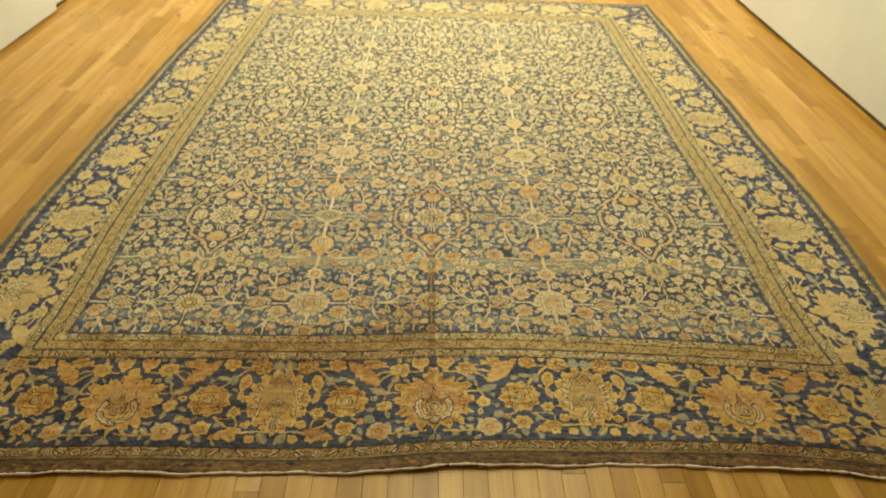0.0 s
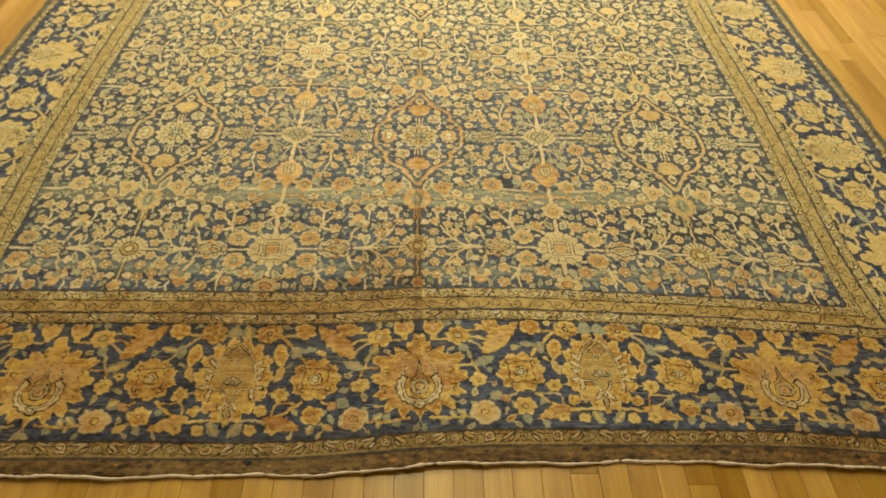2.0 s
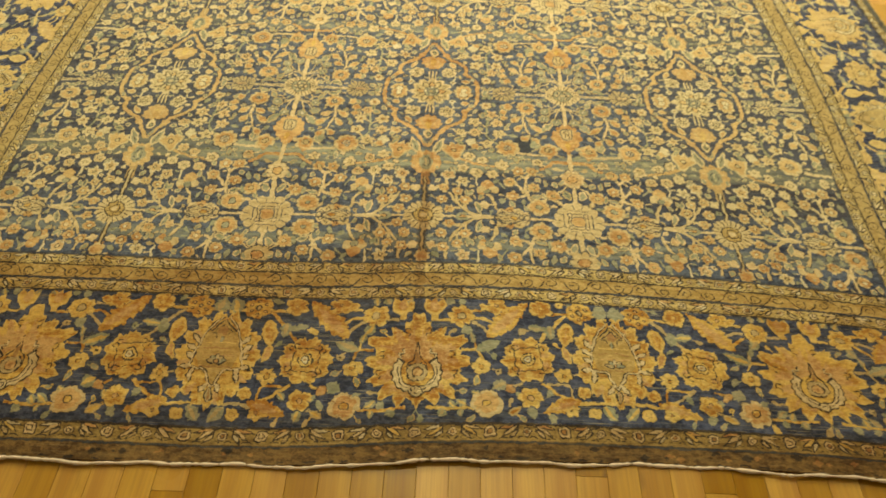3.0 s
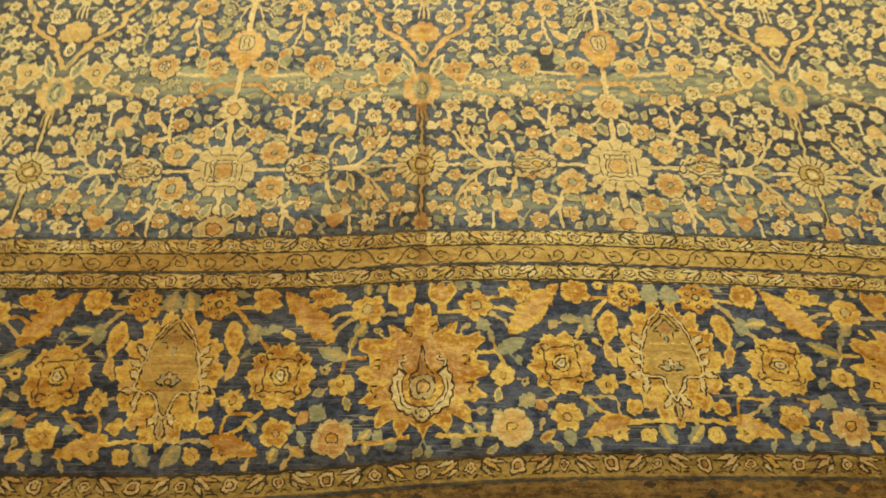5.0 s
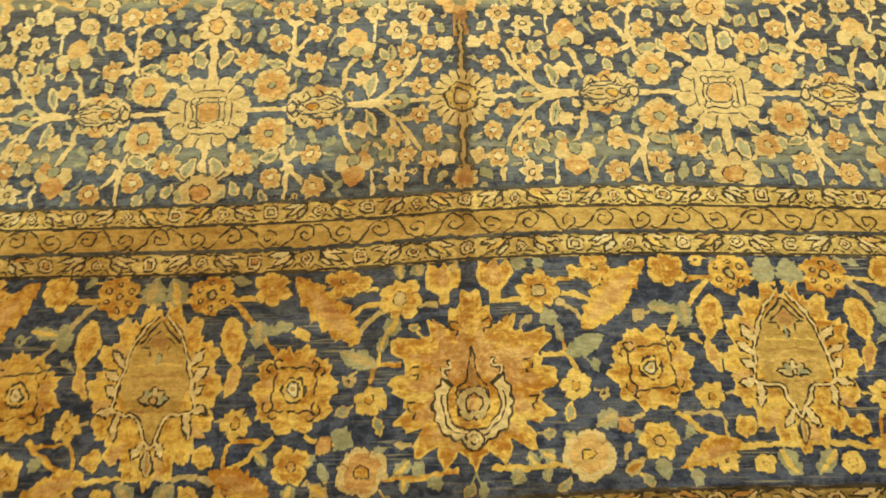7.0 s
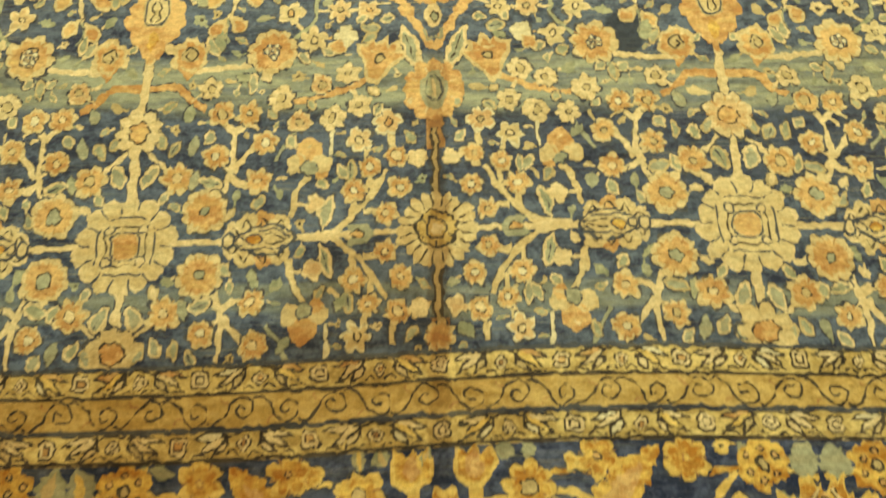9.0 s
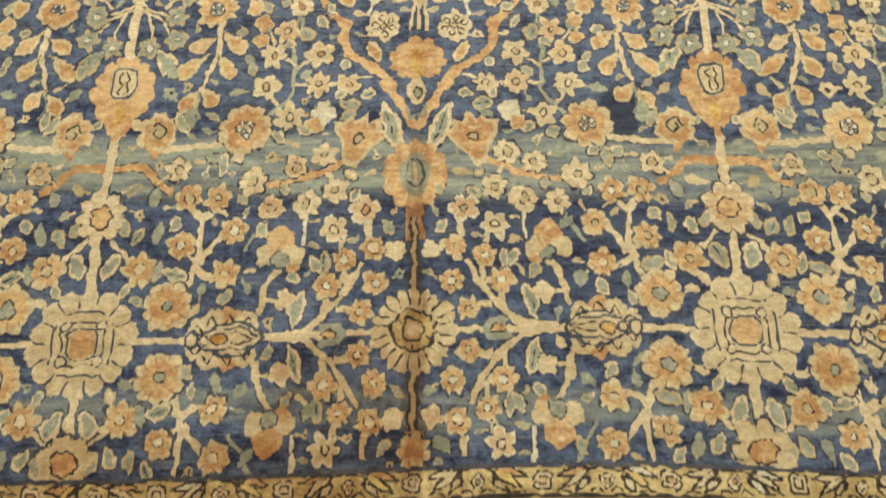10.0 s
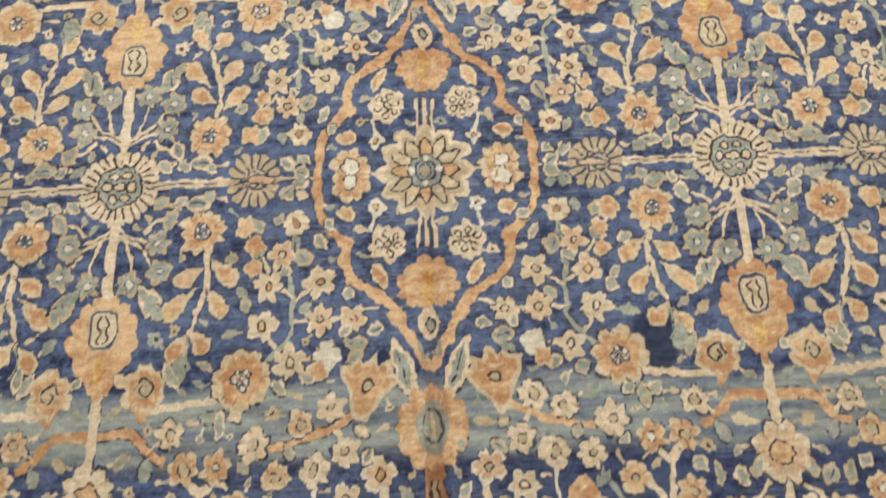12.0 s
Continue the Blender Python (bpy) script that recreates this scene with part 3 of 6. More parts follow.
def holly_leaf(base, tip, width, wool_name="sage"):
    """A toothed green leaf, one half of it straw."""
    m = Motif()
    b, t = np.array(base, float), np.array(tip, float)
    m.poly(leaf_outline(b, t, width * 1.35, 3, 16), wool_name, 2)
    n = np.array((b[1] - t[1], t[0] - b[0])) * random.choice((-0.10, 0.10)) * width / 0.016
    m.poly(leaf_outline(b + n * 0.3, t - 0.08 * (t - b) + n * 0.2, width * 0.42), random.choice(("straw", "tan", "mist")), 3)
    return m


def drop_leaf(base, tip, width):
    m = Motif()
    b, t = np.array(base, float), np.array(tip, float)
    way = (t - b) / np.hypot(*(t - b)) * 0.0016
    m.poly(leaf_outline(b - way, t + way, width + 0.0022, 0, 0, 1.7), "plum", 1.7)
    m.poly(leaf_outline(b, t, width, 0, 0, 1.7), "peach", 2)
    m.poly(leaf_outline(b + 0.35 * (t - b), t - 0.10 * (t - b), width * 0.66, 0, 0, 1.2), random.choice(("apricot", "blush", "apricot")), 3)
    return m


def big_rosette():
    """Cream rosette of fourteen petals with nested cartouches and a square eye."""
    m = Motif()
    m.disc(lobes(0.058, 14, 0.13, 112, turn=0.2), "cream", 3, rings=5)
    m.disc(lobes(0.0545, 14, 0.13, 112, turn=0.2), "peach", 3.5, rings=5)
    for k in range(14):
        a = 0.2 + (k + 0.5) * math.pi / 7
        m.stroke([(0.038 * math.cos(a), 0.038 * math.sin(a)), (0.052 * math.cos(a), 0.052 * math.sin(a))], 0.0018, "ink", 4)
    a = np.linspace(0, 2 * math.pi, 56, endpoint=False)
    square = np.stack([np.sign(np.cos(a)) * np.abs(np.cos(a)) ** 0.55, np.sign(np.sin(a)) * np.abs(np.sin(a)) ** 0.55], 1)
    for side in range(4):
        arc = square[[(side * 14 + j - 4) % 56 for j in range(9)]] * 0.0335
        m.band(arc * 0.945, arc, "ink", 4, closed=False)
        c = (0.0262 * math.cos(side * math.pi / 2 + math.pi / 4), 0.0262 * math.sin(side * math.pi / 2 + math.pi / 4))
        m.disc(moved(lobes(0.0062, 4, 0.08, 20), *c), "ink", 5, c)
        m.disc(moved(lobes(0.0044, 4, 0.08, 20), *c), "cream", 6, c)
    for r, w, wool_name in ((0.0240, 0.0019, "dark"), (0.0165, 0.0019, "ink")):
        o = square * r * (1 + np.random.uniform(-0.02, 0.02, (56, 1)))
        m.band(o * (1 - w / r), o, wool_name, 4)
    m.disc(square * 0.0135, "apricot", 5)
    return m


def wheel(radius, n, petal="peach", eye="tan", lines=True, ratio=1.0):
    """A disc of many narrow petals parted by dark lines, with ringed eye."""
    m = Motif()
    m.disc(lobes(radius, n, 0.12, 6 * n, ratio), petal, 3, rings=4)
    if lines:
        for k in range(n):
            a = (k + 0.5) * 2 * math.pi / n
            c, s = math.cos(a), math.sin(a) * ratio
            m.stroke([(radius * 0.58 * c, radius * 0.58 * s), (radius * 0.90 * c, radius * 0.90 * s)], 0.0017, "dark", 4)
    o = lobes(radius * 0.54, 8, 0.10, 40, ratio)
    m.band(o * 0.88, o, "dark", 4)
    m.disc(o * 0.88, eye, 4, rings=2)
    i = lobes(radius * 0.30, 6, 0.08, 24, ratio)
    m.band(i * 0.80, i, "dark", 5)
    m.disc(i * 0.55, "cream", 5)
    for k in range(6):
        a = k * math.pi / 3 + 0.5
        c, s = math.cos(a), math.sin(a) * ratio
        m.stroke([(radius * 0.32 * c, radius * 0.32 * s), (radius * 0.46 * c, radius * 0.46 * s)], 0.0016, "dark", 5)
    return m


def spoked_rosette():
    """A disc of short ribs round a wide pale heart drawn with small cartouches."""
    m = Motif()
    m.disc(lobes(0.046, 26, 0.12, 150, 0.94), "cream", 3, rings=4)
    for k in range(26):
        a = (k + 0.5) * 2 * math.pi / 26
        c, s = math.cos(a), math.sin(a) * 0.94
        m.stroke([(0.0285 * c, 0.0285 * s), (0.0405 * c, 0.0405 * s)], 0.0022, "dark", 4)
    o = lobes(0.0275, 10, 0.08, 60, 0.92)
    m.band(o * 0.90, o, "dark", 4)
    m.disc(o * 0.90, "mist", 4, rings=3)
    for px, py, rx, q in ((0, 0, 0.0105, 0.55), (-0.0145, 0, 0.0062, 1.2), (0.0145, 0, 0.0062, 1.2), (-0.007, 0.0125, 0.0062, 0.8), (0.007, 0.0125, 0.0062, 0.8), (-0.007, -0.0125, 0.0062, 0.8), (0.007, -0.0125, 0.0062, 0.8)):
        r = lobes(rx, 4, 0.08, 22, q)
        m.disc(moved(r, px, py), "dark", 5, (px, py))
        m.disc(moved(r * 0.66, px, py), "cream", 6, (px, py))
    return m


def medallion_flower():
    """Heart of the lobed medallion: outlined petals on cream round a grey-blue square of linework."""
    m = Motif()
    m.disc(lobes(0.0535, 12, 0.24, 110, sharp=0.9), "cream", 3, rings=4)
    m.disc(lobes(0.0480, 12, 0.24, 110, sharp=0.9), "tan", 3.5, rings=4)
    for k in range(12):
        a = k * math.pi / 6
        c, s, r = math.cos(a), math.sin(a), 0.046 if k % 3 else 0.040
        m.poly(leaf_outline((0.014 * c, 0.014 * s), (r * c, r * s), 0.0150), "dark", 4)
        m.poly(leaf_outline((0.016 * c, 0.016 * s), (r * 0.94 * c, r * 0.94 * s), 0.0108), ("apricot", "tan", "peach")[k % 3], 5)
    o = lobes(0.0200, 8, 0.12, 52)
    m.disc(o, "ink", 6, rings=2)
    m.disc(o * 0.88, "mist", 7, rings=2)
    for r in (0.0135, 0.0085):
        q = lobes(r, 4, 0.12, 36, turn=math.pi / 4, ragged=0.0)
        m.band(q * 0.80, q, "ink", 8)
    for k in range(4):
        a = k * math.pi / 2
        m.disc(moved(lobes(0.0034, 4, 0.1), 0.0155 * math.cos(a), 0.0155 * math.sin(a)), "ivory", 9, (0.0155 * math.cos(a), 0.0155 * math.sin(a)))
    m.disc(lobes(0.0050, 4, 0.1, 14), "tan", 9)
    return m


def lotus():
    """A fan-shaped tan blossom opening towards the medallion's middle."""
    m = Motif()
    a = np.linspace(0, 2 * math.pi, 66, endpoint=False)
    r = 0.034 * (0.84 + 0.16 * np.abs(np.cos(5.5 * a)) ** 0.7) * (1 + np.random.uniform(-0.04, 0.04, 66))
    pts = np.stack([r * np.cos(a), 0.86 * r * np.sin(a) - 0.004 * np.cos(2 * a)], 1)
    m.disc(pts, "apricot", 3, rings=3)
    m.poly(leaf_outline((0, -0.024), (0, 0.020), 0.017), "gold", 4)
    for s in (-1, 1):
        m.stroke([(0.004 * s, -0.018), (0.014 * s, -0.002), (0.022 * s, 0.014)], 0.0015, "tan", 4)
    return m


def crown_palmette():
    """Apricot palmette on the trunk, with a green almond heart."""
    m = Motif()
    m.disc(lobes(0.037, 12, 0.14, 84, 1.12), "apricot", 3, rings=3)
    m.disc(lobes(0.017, 4, 0.1, 30, 1.6, turn=math.pi / 2), "mist", 4, (0, 0.0), 2)
    m.disc(lobes(0.0095, 3, 0.05, 22, 2.0), "ink", 5)
    m.disc(lobes(0.0080, 3, 0.05, 22, 2.0), "sage", 6)
    m.stroke([(0, -0.012), (0, 0.012)], 0.003, "cream", 7)
    for k in range(8):
        a = k * math.pi / 4 + 0.39
        m.stroke([(0.021 * math.cos(a), 0.025 * math.sin(a)), (0.028 * math.cos(a), 0.033 * math.sin(a))], 0.0018, "cream", 4)
    return m


def shield_palmette():
    """Hanging shield-shaped palmette with a dark cartouche."""
    m = Motif()
    a = np.linspace(0, 2 * math.pi, 84, endpoint=False)
    r = (0.86 + 0.14 * np.abs(np.cos(7 * a)) ** 0.7) * (1 + np.random.uniform(-0.03, 0.03, 84))
    pinch = np.where(np.sin(a) < 0, 1 - 0.78 * np.abs(np.sin(a)) ** 1.5, 1.0)
    m.disc(np.stack([0.039 * r * np.cos(a) * pinch, (0.050 + 0.012 * (np.sin(a) < 0)) * r * np.sin(a) - 0.002], 1), "apricot", 3, (0, 0), 4)
    q = np.sign(np.cos(a)) * np.abs(np.cos(a)) ** 0.55, np.sign(np.sin(a)) * np.abs(np.sin(a)) ** 0.55
    cartouche = np.stack([0.0150 * q[0] * (1 + 0.10 * q[1]), 0.0205 * q[1] + 0.011], 1)[::2]
    m.disc((cartouche - (0, 0.011)) * 1.10 + (0, 0.011), "tan", 4, (0, 0.011), 2)
    m.disc(cartouche, "ink", 5, (0, 0.011), 2)
    m.disc((cartouche - (0, 0.011)) * 0.86 + (0, 0.011), "peach", 6, (0, 0.011), 2)
    for s in (-1, 1):
        m.stroke([(0.002 * s, 0.026), (0.0065 * s, 0.018), (0.003 * s, 0.010), (0.007 * s, 0.000), (0.002 * s, -0.003)], 0.0021, "dark", 7)
    m.disc(moved(lobes(0.0042, 4, 0.1, 14), 0, 0.011), "tan", 7, (0, 0.011))
    m.poly(leaf_outline((0, -0.016), (0, -0.046), 0.014), "gold", 4)
    return m


def lily(size, petal="apricot", turn=0.0):
    """A lily seen from the side: a narrow cup that opens into three points."""
    m = Motif()
    s = size
    shape = [(-0.12, -0.58), (0.12, -0.58), (0.26, -0.24), (0.46, 0.02), (0.60, 0.30), (0.40, 0.36), (0.32, 0.58), (0.16, 0.40),
             (0, 0.64), (-0.16, 0.40), (-0.34, 0.58), (-0.40, 0.34), (-0.60, 0.30), (-0.46, 0.00), (-0.25, -0.24)]
    pts = np.array(shape) * s * (1 + np.random.uniform(-0.06, 0.06, (15, 1)))
    m.poly(moved(pts, 0, 0, turn), RIM.get(petal, petal), 2)
    m.poly(moved(pts * 0.78, 0, 0, turn), petal, 3)
    o = lobes(s * 0.13, 4, 0.1, 16)
    eye = moved(o, 0, 0.05 * s)
    m.band(moved(moved(o * 0.65, 0, 0.05 * s), 0, 0, turn), moved(eye, 0, 0, turn), "dark", 4)
    m.disc(moved(moved(o * 0.65, 0, 0.05 * s), 0, 0, turn), "tan", 4, moved([(0, 0.05 * s)], 0, 0, turn)[0])
    return m


def three_petals():
    """Three loose petals on a grey-blue heart."""
    m = Motif()
    for tx, ty, wool_name, w in ((0.002, 0.036, "apricot", 0.030), (-0.026, 0.006, "peach", 0.024), (0.026, 0.008, "peach", 0.026), (-0.022, -0.010, "apricot", 0.017)):
        m.poly(leaf_outline((0, -0.006), (tx, ty), w, 0, 0, 1.25), wool_name, 3)
    m.disc(moved(lobes(0.0100, 5, 0.15), 0, -0.004), "ink", 4, (0, -0.004))
    m.disc(moved(lobes(0.0082, 5, 0.15), 0, -0.004), "mist", 5, (0, -0.004))
    return m


def flower_cup():
    """A blossom with a curled dark heart on a short cup."""
    m = Motif()
    m.poly(leaf_outline((0.0, -0.030), (0.0, 0.010), 0.030, 0, 0, 1.4), "apricot", 3)
    m.disc(moved(lobes(0.0245, 6, 0.26, turn=math.pi / 2), 0, 0.004), "peach", 3, (0, 0.004), 2)
    m.disc(moved(lobes(0.0190, 6, 0.26, turn=math.pi / 2), 0, 0.003), "apricot", 4, (0, 0.003), 2)
    m.disc(moved(lobes(0.0105, 4, 0.08), 0, 0.005), "tan", 5, (0, 0.005))
    m.stroke([(0.009, 0.004), (0.002, 0.014), (-0.009, 0.006), (-0.003, -0.004), (0.004, 0.002), (0.0, 0.007)], 0.0022, "dark", 6)
    return m


def side_palmette():
    """A long blossom laid on its side along the horizontal stem: two wings of petals round a boat of dark linework."""
    m = Motif()
    for x, y, r, wool_name in ((-0.022, 0.016, 0.0125, "peach"), (-0.004, 0.021, 0.0130, "apricot"), (0.015, 0.019, 0.0125, "peach"), (0.030, 0.010, 0.0110, "cream")):
        for s in (-1, 1):
            m.disc(moved(lobes(r, 5, 0.24), x, y * s), wool_name, 3 + 0.2 * (wool_name == "peach"), (x, y * s))
            m.stroke([(x - r * 0.5, y * s * 0.8), (x, (y + r * 0.35) * s), (x + r * 0.5, y * s * 0.8)], 0.0017, "dark", 5)
    m.poly(leaf_outline((-0.042, 0), (0.036, 0), 0.037), "ink", 4)
    m.poly(leaf_outline((-0.038, 0), (0.033, 0), 0.031), "peach", 5)
    for s in (-1, 1):
        m.stroke([(-0.034, 0.002 * s), (-0.020, 0.0105 * s), (-0.004, 0.0095 * s), (0.004, 0.0125 * s), (0.020, 0.0095 * s)], 0.0019, "ink", 6)
        m.stroke([(-0.030, 0.0005 * s), (-0.014, 0.0050 * s), (-0.006, 0.0050 * s)], 0.0017, "dark", 6)
    o = lobes(0.0098, 4, 0.08, 26, 0.72)
    m.disc(moved(o, 0.006, 0), "ink", 7, (0.006, 0))
    m.disc(moved(o * 0.78, 0.006, 0), "gold", 8, (0.006, 0))
    for x, r in ((0.0215, 0.0052), (0.0345, 0.0078)):
        q = lobes(r, 3, 0.05, 20, 1.35, ragged=0)
        m.disc(moved(q, x, 0), "ink", 7, (x, 0))
        m.disc(moved(q * 0.68, x, 0), "cream", 8, (x, 0))
    return m


def fan_palmette():
    """A round tan blossom of many narrow ribs beside the medallion."""
    m = Motif()
    m.disc(lobes(0.032, 16, 0.16, 96), "tan", 3, rings=3)
    for k in range(16):
        a = (k + 0.5) * 2 * math.pi / 16
        m.stroke([(0.015 * math.cos(a), 0.015 * math.sin(a)), (0.029 * math.cos(a), 0.029 * math.sin(a))], 0.0023, "ink", 4)
    o = lobes(0.0155, 6, 0.16, 36, 0.85)
    m.disc(o, "ink", 5, rings=2)
    m.disc(o * 0.84, "tan", 6, rings=2)
    m.poly(leaf_outline((-0.024, 0), (0.014, 0), 0.012), "ink", 7)
    m.poly(leaf_outline((-0.021, 0), (0.011, 0), 0.0075), "blush", 8)
    for s in (-1, 1):
        m.stroke([(-0.006, 0.005 * s), (0.002, 0.010 * s), (0.009, 0.005 * s)], 0.0018, "ink", 7)
    return m


def tulip():
    m = Motif()
    m.poly(np.array([(-0.014, 0.003), (-0.006, 0.011), (0.010, 0.013), (0.018, 0.009), (0.008, 0.0), (0.018, -0.009), (0.010, -0.013), (-0.006, -0.011), (-0.014, -0.003)]), "mist", 3)
    m.poly(leaf_outline((-0.006, 0), (0.014, 0), 0.010), "dark", 4)
    m.poly(leaf_outline((-0.004, 0), (0.012, 0), 0.0065), "apricot", 5)
    return m


def bud():
    m = Motif()
    m.poly(leaf_outline((0, -0.019), (0, 0.020), 0.022), "cream", 3)
    m.poly(leaf_outline((0, -0.011), (0, 0.007), 0.012), "dark", 4)
    m.poly(leaf_outline((0, -0.008), (0, 0.004), 0.007), "sage", 5)
    return m


def stem(ctrl, width, wool_name="cream", taper=0.85, knob=None):
    m = Motif()
    m.stroke(ctrl, width, wool_name, 1, taper, outlined=True)
    if knob:
        m.disc(moved(lobes(knob, 4, 0.2, 20), *ctrl[-1]), wool_name, 2, ctrl[-1])
    return m


def lined_stem(ctrl, width, core="tan", edge="dark"):
    """A stem between two lines; where its core and edges are alike, it is parted by a thin dark one."""
    m = Motif()
    m.stroke(ctrl, width, edge, 1, 1.0)
    m.stroke(ctrl, width * 0.42, core, 2, 1.0)
    if core == edge:
        m.stroke(ctrl, width * 0.13, "ink", 3, 1.0)
    return m


def pale_rosette():
    """Ivory rosette drawn with small dark loops."""
    m = Motif()
    m.disc(lobes(0.0215, 8, 0.18, 56), "cream", 3, rings=2)
    for k in range(6):
        a = k * math.pi / 3 + 0.3
        p = [(q * math.cos(a + e), q * math.sin(a + e)) for q, e in ((0.0062, 0), (0.0125, -0.30), (0.0155, 0), (0.0125, 0.30), (0.0062, 0.05))]
        m.stroke(p, 0.0015, "dark", 4)
    m.disc(lobes(0.0052, 4, 0.1), "dark", 4)
    m.disc(lobes(0.0034, 4, 0.1), "peach", 5)
    return m


def tooth(a, n, turn=0.0):
    """A saw of n pointed teeth round a circle, 0 to 1."""
    return np.abs(((a - turn) * n / (2 * math.pi)) % 1.0 - 0.5) * 2


def flame_palmette():
    """Large gold palmette of the border with a deeply cut flame outline and an onion-shaped heart in line."""
    m = Motif()
    a = np.linspace(0, 2 * math.pi, 180, endpoint=False)
    tips = ((-90, 0.100), (-80, 0.078), (-68, 0.101), (-58, 0.080), (-48, 0.108), (-37, 0.078), (-25, 0.103), (-11, 0.079), (4, 0.104), (17, 0.080), (31, 0.115), (47, 0.078), (58, 0.094), (68, 0.076), (90, 0.120))
    side = np.degrees(np.arcsin(np.sin(a)))
    r = np.interp(side, [q for q, _ in tips], [q for _, q in tips]) + 0.011 * (tooth(a, 37, 0.3) - 0.6) + ragged_edge(180, 0.0032)
    outline = np.stack([r * np.cos(a), r * np.sin(a) + 0.012], 1)
    m.disc(outline, "straw", 3, (0, 0.012), 8)
    for q, wool_name, layer in ((0.94, "gold", 4), (0.74, "apricot", 5)):
        m.disc((outline - (0, 0.012)) * (q + 0.06 * np.random.uniform(-1, 1, (180, 1))) + (0, 0.012 * q), wool_name, layer, (0, 0.012 * q), 7)
    for k in range(11):
        t = math.pi / 2 + k * 2 * math.pi / 11
        c, q = math.cos(t), math.sin(t)
        m.poly(leaf_outline((0.046 * c, 0.046 * q + 0.008), (0.082 * c, (0.080 + 0.020 * max(q, 0)) * q + 0.012), 0.015, 3), ("gold", "straw", "gold", "apricot")[(k * 3) % 4], 6)
    # heart: horned crescent, spired bulb, eye and a bead below
    y0 = -0.010
    m.disc(moved(lobes(0.033, 8, 0.05, 60), 0, y0), "gold", 7, (0, y0), 3)
    arc = np.linspace(-1.25 * math.pi, 0.25 * math.pi, 46)
    ring = np.stack([np.cos(arc), np.sin(arc)], 1)
    grow = (1 + 0.12 * tooth(arc, 18))[:, None]
    m.band(ring * 0.0300 + (0, y0), ring * 0.0450 * grow + (0, y0), "dark", 8, closed=False)
    m.band((ring * 0.0322)[1:-1] + (0, y0), (ring * 0.0425 * grow)[1:-1] + (0, y0), "cream", 9, closed=False)
    m.band((ring * 0.0362)[4:-4] + (0, y0), (ring * 0.0378)[4:-4] + (0, y0), "dark", 10, closed=False)
    for s in (-1, 1):
        x, y = 0.031 * s, y0 + 0.031
        m.stroke([(x, y), (x + 0.004 * s, y + 0.010), (x - 0.006 * s, y + 0.012), (x - 0.004 * s, y + 0.022)], 0.0056, "dark", 8)
        m.stroke([(x, y), (x + 0.004 * s, y + 0.010), (x - 0.006 * s, y + 0.012), (x - 0.004 * s, y + 0.020)], 0.0030, "cream", 9)
        m.stroke([(0.019 * s, y0 + 0.004), (0.017 * s, y0 + 0.018), (0.007 * s, y0 + 0.030), (0.004 * s, y0 + 0.044), (0.0, y0 + 0.066)], 0.0020, "dark", 10)
        # squared hooks in dark line on the petals
        for hx, hy in ((0.062, 0.036), (0.066, -0.006), (0.014, 0.086)):
            m.stroke([(hx * s, hy), ((hx + 0.009) * s, hy + 0.002), ((hx + 0.009) * s, hy - 0.008), ((hx + 0.002) * s, hy - 0.010), ((hx + 0.004) * s, hy - 0.016)], 0.0018, "dark", 8)
    m.poly(leaf_outline((0, y0 + 0.012), (0, y0 + 0.044), 0.0080), "rust", 10)
    for rr, wool_name, layer in ((0.0205, "dark", 10), (0.0185, "tan", 11), (0.0115, "dark", 12), (0.0097, "apricot", 13), (0.0034, "rust", 14)):
        m.disc(moved(lobes(rr, 6, 0.06, 30), 0, y0), wool_name, layer, (0, y0), 2)
    for rr, wool_name, layer in ((0.0120, "dark", 15), (0.0098, "peach", 16), (0.0058, "dark", 17), (0.0040, "cream", 18)):
        m.disc(moved(lobes(rr, 5, 0.1, 22), 0, y0 - 0.041), wool_name, layer, (0, y0 - 0.041))
    return m


